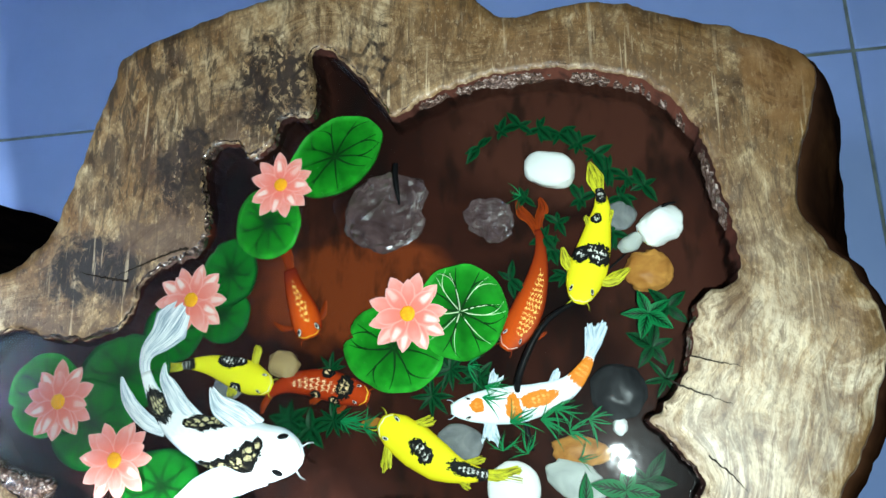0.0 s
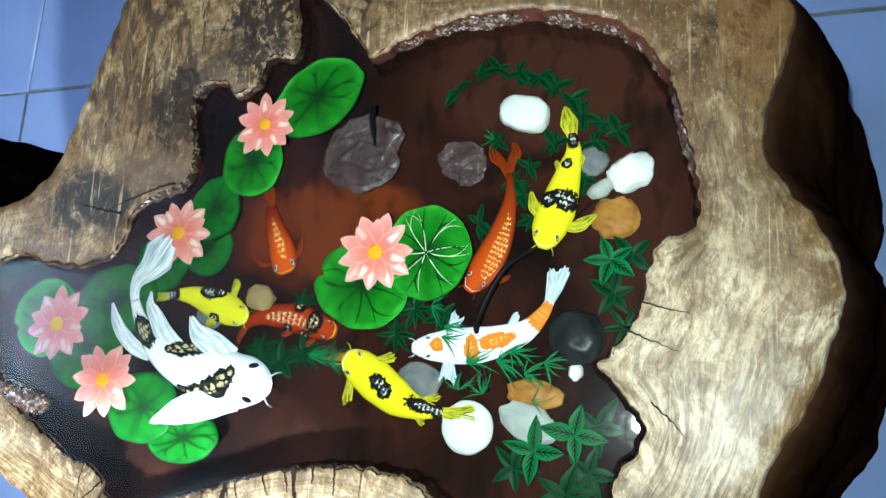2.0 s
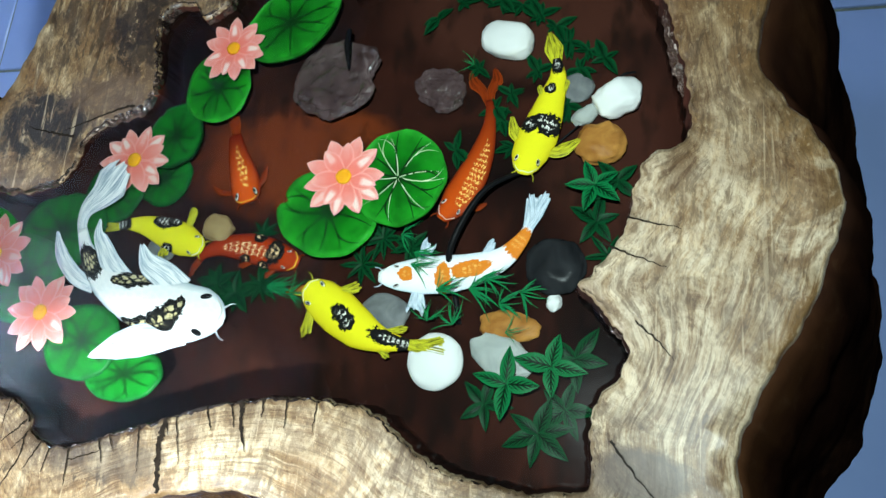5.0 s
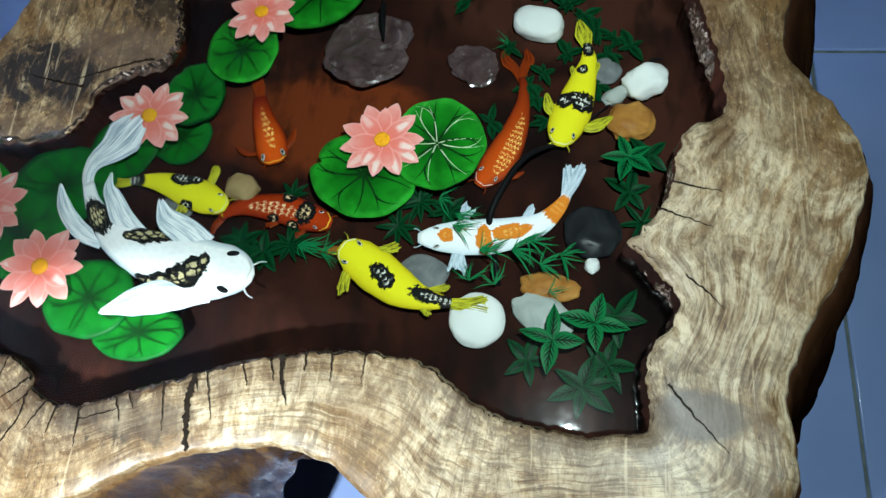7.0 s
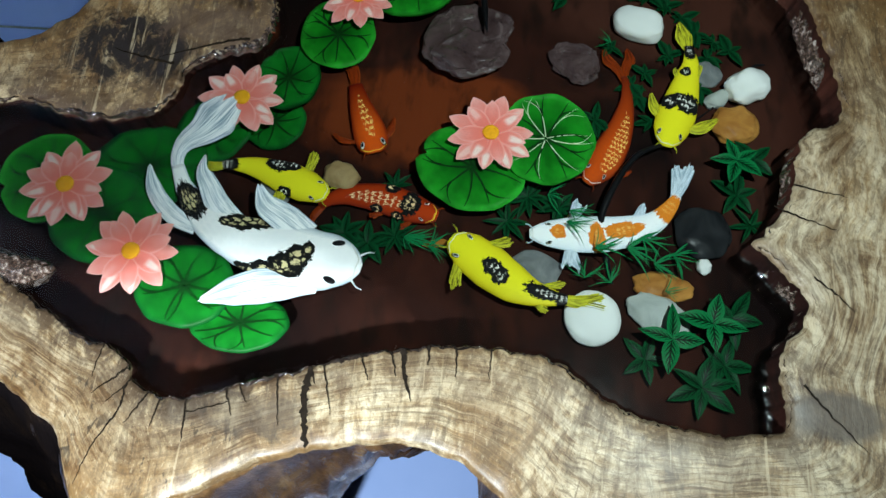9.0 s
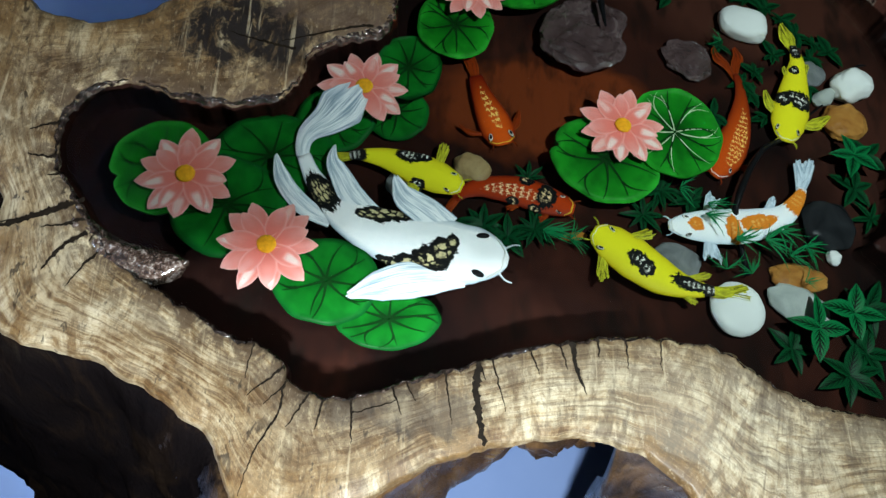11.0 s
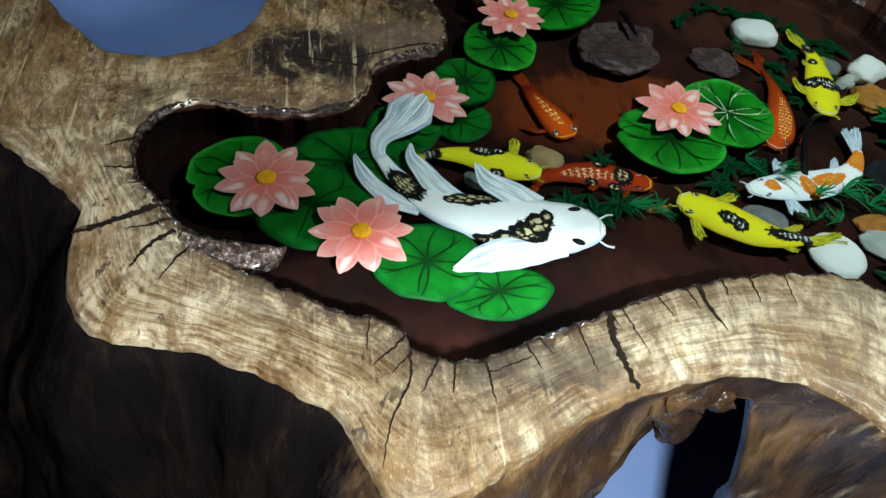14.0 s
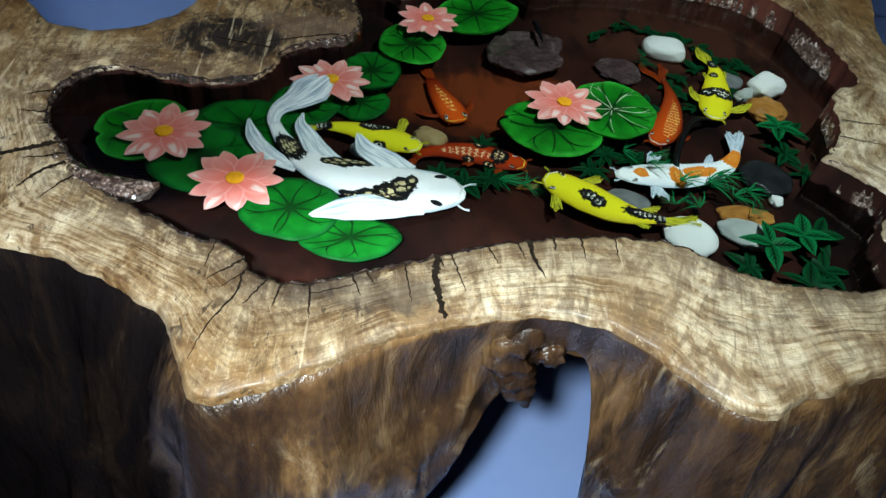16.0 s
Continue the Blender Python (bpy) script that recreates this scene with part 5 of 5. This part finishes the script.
# ---- stones ----
def stone_skin(name, a, b, rough=0.35, scale=40):
    k = Mat(name, rough, coat=0.2)
    n = k.noise(k.coords(), scale, 5, 0.6, 0.5)
    return k.colour(k.ramp(n, (0.3, a), (0.7, b))).bump(n, 0.3, 0.001).m


def foil_rock():
    k = Mat("crumpled_rock", 0.16, coat=0.9)
    n = k.noise(k.coords(), 30, 4, 0.6, 0.8)
    e = k.cells(k.coords(scale=(1, 0.8, 1)), 130)
    fold = k.noise(k.coords(), 55, 5, 0.7, 1.5)
    c = k.ramp(n, (0.3, (0.034, 0.018, 0.018)), (0.7, (0.115, 0.074, 0.074)))
    c = k.mix(k.ramp(fold, (0.56, 0.0), (0.70, 0.6)), c, (0.19, 0.14, 0.14))
    k.colour(c)
    return k.bump(k.mix(0.35, fold, e), 0.7, 0.004).m


STONES = {
    "white": stone_skin("pebble_white", (0.72, 0.74, 0.72), (0.86, 0.87, 0.85), 0.4, 25),
    "grey": stone_skin("pebble_grey", (0.10, 0.11, 0.115), (0.24, 0.25, 0.25), 0.4, 60),
    "pale": stone_skin("pebble_pale_grey", (0.30, 0.33, 0.31), (0.50, 0.53, 0.50)),
    "amber": stone_skin("pebble_amber", (0.26, 0.095, 0.02), (0.52, 0.25, 0.06), 0.35, 70),
    "beige": stone_skin("pebble_beige", (0.22, 0.14, 0.06), (0.46, 0.34, 0.17)),
    "black": stone_skin("pebble_black", (0.006, 0.007, 0.008), (0.03, 0.032, 0.035), 0.25),
    "rock": foil_rock(),
}


def stone(kind, at, rx, ry, turn, height, label, lump=0.12, size=1.6, square=1.0, name="pebble"):
    bm = bmesh.new()
    bmesh.ops.create_icosphere(bm, subdivisions=4, radius=1)
    seed = Vector((at[0] * 40, at[1] * 40, 1))
    for v in bm.verts:
        d = v.co.normalized()
        if square != 1.0:
            d = Vector([math.copysign(abs(c) ** square, c) for c in d])
        r = 1 + lump * noise.noise(d * size + seed) + lump * 0.4 * noise.noise(d * size * 3 + seed)
        if name == "rock":
            r = 1 + 0.5 * (r - 1) + 0.30 * noise.noise(Vector((d.x, d.y, 0)) * 1.3 + seed) + 0.10 * noise.noise(Vector((d.x, d.y, 0)) * 4 + seed)
            d.z = min(d.z, 0.32 + 0.10 * noise.noise(d * 5 + seed) + 0.16 * noise.noise(d * 9 + seed)) + 0.45
            d += 0.05 * noise.noise_vector(d * 11 + seed)
        v.co = Vector((d.x * rx * r, d.y * ry * r, d.z * height * 0.5 * r + height * 0.5))
    ob = finish(name, bm, STONES[kind], smooth=name != "rock")
    ob.matrix_basis = pose(*at, TOP - DEPTH - 0.0015, 0, 0, turn)
    return tagged(ob, label, "stone" if name == "pebble" else "rock", "stones in the pond")


stone("white", (-0.023, 0.205), 0.0200, 0.0140, -15, 0.016, "smooth oblong white pebble in the resin", 0.11, 1.3, 0.70)
stone("white", (-0.0575, -0.0365), 0.0195, 0.0195, 0, 0.0115, "round white pebble under a koi tail", 0.05)
stone("white", (0.058, 0.154), 0.0170, 0.0140, 20, 0.018, "angular white pebble beside the shore", 0.20, 1.4, 0.85)
stone("pale", (0.036, 0.143), 0.0105, 0.0065, 35, 0.010, "small translucent grey pebble", 0.18)
stone("amber", (0.047, 0.120), 0.0175, 0.0160, 0, 0.014, "rough orange-brown pebble beside the leaves", 0.18, 2.2)
stone("grey", (-0.097, -0.004), 0.018, 0.0135, -10, 0.009, "speckled grey pebble beneath a koi", 0.09)
stone("beige", (-0.240, 0.056), 0.0135, 0.0105, -20, 0.010, "small beige pebble behind a koi", 0.16, 1.6, 0.85)
stone("black", (0.020, 0.032), 0.020, 0.0205, 30, 0.011, "glossy black pebble near the shore", 0.14)
stone("pale", (-0.013, -0.030), 0.022, 0.014, -25, 0.009, "pale grey pebble under green leaves", 0.16)
stone("amber", (-0.009, -0.010), 0.021, 0.0105, -5, 0.007, "flat amber pebble deep in the resin", 0.16)
stone("white", (0.020, 0.007), 0.0052, 0.0060, 0, 0.008, "tiny white pebble near the leaves", 0.2)
stone("rock", (-0.157, 0.175), 0.036, 0.031, 20, 0.016, "crumpled purple-brown rock with a glossy top", 0.20, 2.4, 1.0, "rock")
stone("rock", (-0.071, 0.167), 0.022, 0.018, -30, 0.008, "small crumpled dark rock", 0.25, 2.6, 1.0, "rock")
stone("grey", (0.028, 0.165), 0.0135, 0.0115, 10, 0.008, "dark grey pebble by the leaves", 0.14)
stone("grey", (-0.287, 0.040), 0.013, 0.011, 0, 0.007, "small grey pebble beneath a koi", 0.12)


# ---- water plants ----
LEAF_A = leaf_green("leaf_emerald", (0.002, 0.085, 0.022), (0.006, 0.20, 0.060))
# leaves near the bed: the resin's dimming with depth is in this colour
LEAF_B = leaf_green("leaf_dimmed_green", (0.0015, 0.028, 0.009), (0.004, 0.080, 0.024), 0.75)
LEAF_C = leaf_green("leaf_blade_green", (0.003, 0.085, 0.024), (0.010, 0.26, 0.085), 0.0)


def leaf_mesh(material, slim, name="leaf", bow=0.0):
    bm = bmesh.new()
    uv = bm.loops.layers.uv.new("UVMap")
    n, m = 8, 2
    grid = []
    for i in range(n + 1):
        t = i / n
        w = slim * math.sin(math.pi * (0.04 + 0.96 * t) ** 0.75)
        row = []
        for j in range(-m, m + 1):
            s = j / m
            row.append((bm.verts.new((t, s * w * 0.5 + bow * t * t, 0.10 * math.sin(math.pi * t) + 0.18 * w * abs(s))), t, s))
        grid.append(row)
    for a, b in zip(grid, grid[1:]):
        for j in range(2 * m):
            q = (a[j], b[j], b[j + 1], a[j + 1])
            f = bm.faces.new([v[0] for v in q])
            for l, v in zip(f.loops, q):
                l[uv].uv = (v[1], 0.5 + 0.5 * v[2])
    me = bpy.data.meshes.new(name)
    bm.to_mesh(me)
    bm.free()
    me.materials.append(material)
    me.polygons.foreach_set("use_smooth", [True] * len(me.polygons))
    return me


BROAD, DARK, SLIM, GRASS = leaf_mesh(LEAF_A, 0.46), leaf_mesh(LEAF_B, 0.42), leaf_mesh(LEAF_B, 0.26), leaf_mesh(LEAF_C, 0.052, bow=0.30)


def plant(at, depth, mesh, count, reach, spread=360.0, start=0.0, label="green water plant with pointed leaves in the resin", tilt=4, seed=0, stray=9, least=0.8):
    ob = thing("water_plant", label, "water plant", "water plants in the pond", (*at, TOP - min(depth * 0.85, DEPTH - 0.0025)))
    rng = random.Random(seed + int(at[0] * 1e4))
    if mesh is GRASS:
        least, stray = 0.4, 26
    for i in range(count):
        leaf = new("leaf", mesh)
        leaf.parent = ob
        k = reach * rng.uniform(least, 1.1)
        turn = start + spread * i / count + rng.uniform(-stray, stray)
        leaf.matrix_local = pose(0, 0, 0.0006 * (i % 3), rng.uniform(-12, 12), -rng.uniform(-2, tilt), turn) @ Matrix.Diagonal((k, k * rng.uniform(0.85, 1.15) * (rng.choice((-1, 1)) if mesh is GRASS else 1), k * 0.5, 1))
    return ob


TUFT = "tuft of wispy green leaves among the pebbles"
STAR = "emerald star of pointed leaves in the resin"
plant((-0.007, -0.049), 0.010, BROAD, 4, 0.027, start=-5, label=STAR, seed=3)
plant((0.021, -0.036), 0.012, BROAD, 4, 0.025, start=-5, label=STAR, seed=4)
plant((0.036, -0.030), 0.019, DARK, 5, 0.024, start=60)
plant((0.014, -0.078), 0.020, DARK, 6, 0.024, start=20)
plant((0.030, -0.062), 0.024, DARK, 5, 0.022, start=0)
plant((-0.022, -0.062), 0.023, DARK, 5, 0.020, start=140)
plant((0.044, 0.087), 0.011, BROAD, 5, 0.023, start=38, label=STAR)
plant((0.059, 0.092), 0.018, DARK, 4, 0.022, start=50)
plant((0.046, 0.064), 0.022, DARK, 5, 0.020, start=-60)
plant((0.054, 0.040), 0.024, SLIM, 6, 0.018, start=10)
plant((-0.232, 0.012), 0.022, DARK, 9, 0.018)
plant((-0.215, 0.006), 0.024, DARK, 8, 0.018)
plant((-0.196, 0.012), 0.024, SLIM, 10, 0.018)
plant((-0.190, 0.012), 0.020, GRASS, 16, 0.026, 110, -70, TUFT)
plant((-0.172, 0.006), 0.020, GRASS, 12, 0.020, 110, -50, TUFT)
plant((-0.104, 0.050), 0.022, SLIM, 9, 0.020)
plant((-0.118, 0.030), 0.024, SLIM, 8, 0.019)
plant((-0.082, 0.044), 0.023, DARK, 7, 0.018)
plant((-0.200, 0.052), 0.025, SLIM, 8, 0.014)
FAN = "tuft of wispy bright green leaves over a koi"
plant((-0.076, 0.036), 0.006, GRASS, 13, 0.019, 90, -60, FAN)
plant((-0.078, 0.028), 0.007, GRASS, 11, 0.020, 80, -40, FAN)
plant((-0.058, 0.010), 0.007, GRASS, 12, 0.024, 70, -10, FAN)
plant((-0.036, 0.012), 0.009, GRASS, 16, 0.026, 80, -30, FAN)
plant((-0.026, 0.020), 0.008, GRASS, 13, 0.022, 80, -50, FAN)
plant((-0.016, 0.004), 0.016, GRASS, 16, 0.020, 140, -60, TUFT)
plant((-0.002, 0.012), 0.018, GRASS, 14, 0.020, 140, -70, TUFT)
plant((-0.064, -0.010), 0.014, GRASS, 14, 0.018, 130, 30, TUFT)
plant((-0.046, -0.012), 0.014, GRASS, 14, 0.018, 130, 50, TUFT)
plant((-0.090, 0.052), 0.018, GRASS, 14, 0.020, 140, -60, TUFT)
plant((-0.010, -0.016), 0.012, GRASS, 7, 0.016, 60, -20, TUFT)
for x, y, n in ((-0.080, 0.230, 5), (-0.062, 0.242, 6), (-0.046, 0.246, 6), (-0.030, 0.242, 7), (-0.014, 0.236, 7), (0.000, 0.227, 7), (0.012, 0.216, 7), (0.022, 0.203, 7), (0.036, 0.195, 7), (0.048, 0.188, 6)):
    plant((x, y), 0.024, DARK, n - 1, 0.0165, label="sprig of small dark green leaves along the shore", stray=40, least=0.45)
for x, y in ((-0.044, 0.184), (-0.030, 0.150), (-0.018, 0.162), (-0.024, 0.140), (0.000, 0.180), (-0.014, 0.120), (0.030, 0.180), (0.022, 0.152), (-0.056, 0.118)):
    plant((x, y), 0.026, DARK, 6, 0.016, stray=40, least=0.5, label="sprig of deep green leaves on the pond bed")
plant((-0.046, 0.183), 0.012, GRASS, 6, 0.014, 120, 100, "bright green stem beside a white pebble")


# ---- twig ----
def tube(bm, path, radii, sides=8):
    p = glide(path, 28)
    rings_ = []
    for i, q in enumerate(p):
        d = (p[min(i + 1, 27)] - p[max(i - 1, 0)]).normalized()
        u = d.cross(Vector((0, 0, 1))).normalized()
        w = u.cross(d)
        r = float(np.interp(i / 27, np.linspace(0, 1, len(radii)), radii))
        rings_.append(ring(bm, [q + (u * math.cos(a) + w * math.sin(a)) * r for a in (2 * math.pi * k / sides for k in range(sides))]))
    for a, b in zip(rings_, rings_[1:]):
        bridge(bm, a, b)
    bm.faces.new(rings_[0])
    bm.faces.new(rings_[-1][::-1])


bm = bmesh.new()
tube(bm, [(-0.044, -0.010, 0.497), (-0.048, 0.010, 0.499), (-0.052, 0.028, 0.503), (-0.0519, 0.040, 0.509), (-0.0424, 0.063, 0.512), (-0.030, 0.082, 0.513), (-0.0165, 0.0925, 0.509), (0.000, 0.104, 0.499), (0.012, 0.118, 0.498), (0.032, 0.134, 0.503)],
     [0.0020, 0.0022, 0.0024, 0.0026, 0.0025, 0.0022, 0.0016, 0.0012, 0.0010, 0.0006])
bmesh.ops.recalc_face_normals(bm, faces=bm.faces)
tagged(finish("twig", bm, INK), "thin curved black twig in the resin", "twig")
bm = bmesh.new()
tube(bm, [(0.056, 0.164, TOP - 0.009), (0.062, 0.168, TOP - 0.007), (0.070, 0.170, TOP - 0.008)], [0.0004, 0.0012, 0.0005])
tagged(finish("twig", bm, INK), "short black twig tip above a white pebble", "twig")
bm = bmesh.new()
tube(bm, [(-0.1460, 0.2140, TOP - 0.002), (-0.1450, 0.2000, TOP + 0.001), (-0.1420, 0.1790, TOP - 0.001)], [0.0022, 0.0026, 0.0008])
tagged(finish("twig", bm, INK), "black broken twig beside a lily pad", "twig")


# ---- cracks in the wooden top ----
def crack(path, width, seed, taper=0.7, straight=False):
    """A dark ragged crack; it narrows towards its end."""
    bm = bmesh.new()
    n = 40
    p = glide(path, n)
    if straight:
        a, b = Vector((*path[0][:2], 0)), Vector((*path[-1][:2], 0))
        p = [a.lerp(b, i / (n - 1)) for i in range(n)]
    left, right = [], []
    for i, q in enumerate(p):
        d = (p[min(i + 1, n - 1)] - p[max(i - 1, 0)]).normalized()
        s = Vector((-d.y, d.x, 0))
        t = i / (n - 1)
        q = q + s * 0.0009 * noise.noise(q * 300 + Vector((seed, 0, 0)))
        w = width * (1 - t) ** taper
        u = w * (0.45 + 1.3 * abs(noise.noise(q * 380 + Vector((0, seed, 0))))) + 0.0001
        v = w * (0.45 + 1.3 * abs(noise.noise(q * 380 + Vector((0, seed, 7))))) + 0.0001
        left.append(bm.verts.new((q.x + s.x * u, q.y + s.y * u, wood_z(q.x, q.y) + 0.0006)))
        right.append(bm.verts.new((q.x - s.x * v, q.y - s.y * v, wood_z(q.x, q.y) + 0.0006)))
    for i in range(n - 1):
        bm.faces.new((left[i], right[i], right[i + 1], left[i + 1]))
    part("crack", bm, CRACK, table)


rng = random.Random(5)
# ragged cracks that run out from the west end of the pool
for i in range(0, N_SHORE, 7):
    q, o = SHORE[i], SHORE_OUT[i]
    if q.x < -0.455 and rng.random() < 0.62:
        long = rng.uniform(0.008, 0.030)
        bend = Vector((-o.y, o.x, 0)) * rng.uniform(-0.3, 0.3)
        crack([q + o * 0.001, q + (o + bend) * long * 0.5, q + (o + bend * 1.6) * long], rng.uniform(0.0009, 0.0019), i, 0.6)
# blocky cracks along the south shore
last = None
for i in range(0, N_SHORE):
    q, o = SHORE[i], SHORE_OUT[i]
    if not (q.y < 0.0 and -0.37 < q.x < -0.12):
        continue
    if last is None or (q - last[0]).length > last[2]:
        long = rng.uniform(0.010, 0.034)
        lean = (o + Vector((-o.y, o.x, 0)) * rng.uniform(-0.12, 0.12))
        end = q + lean * long
        crack([q + o * 0.001, end], rng.uniform(0.0004, 0.0010), i, 0.5, True)
        if last and (q - last[0]).length < 0.03:
            for _ in range(rng.choice((0, 0, 0, 1)) if q.x < -0.17 else 0):
                h = rng.uniform(0.25, 0.95) * min(long, last[3])
                crack([last[0] + last[1] * h, q + lean * (h + rng.uniform(-0.002, 0.002))], rng.uniform(0.0004, 0.0007), i + h, 0.15, True)
        last = (q.copy(), lean, rng.uniform(0.007, 0.024), long)
for path, w in (([(-0.180, -0.074), (-0.178, -0.090), (-0.173, -0.106)], 0.0026),
                ([(-0.350, -0.108), (-0.352, -0.126), (-0.362, -0.146), (-0.368, -0.170)], 0.0009), ([(-0.368, 0.124), (-0.392, 0.128), (-0.415, 0.134)], 0.0016),
                ([(-0.316, 0.149), (-0.332, 0.146), (-0.360, 0.136), (-0.382, 0.128)], 0.0014), ([(-0.484, 0.0), (-0.505, -0.012), (-0.532, -0.020)], 0.0020),
                ([(0.066, 0.052), (0.082, 0.048), (0.098, 0.044)], 0.0008), ([(0.052, 0.036), (0.070, 0.028), (0.090, 0.020)], 0.0008), ([(0.072, -0.012), (0.084, -0.022), (0.094, -0.034)], 0.0008),
                ([(0.060, -0.080), (0.074, -0.098), (0.092, -0.118)], 0.0008)):
    crack(path, w, w * 1e4)
crack([(-0.237, -0.089), (-0.238, -0.112), (-0.233, -0.138)], 0.0026, 3.0, 0.12)
crack([(-0.492, -0.004), (-0.512, -0.014), (-0.534, -0.024)], 0.0028, 4.0, 0.3)
crack([(-0.478, -0.022), (-0.490, -0.032), (-0.499, -0.048)], 0.0022, 5.0, 0.4)
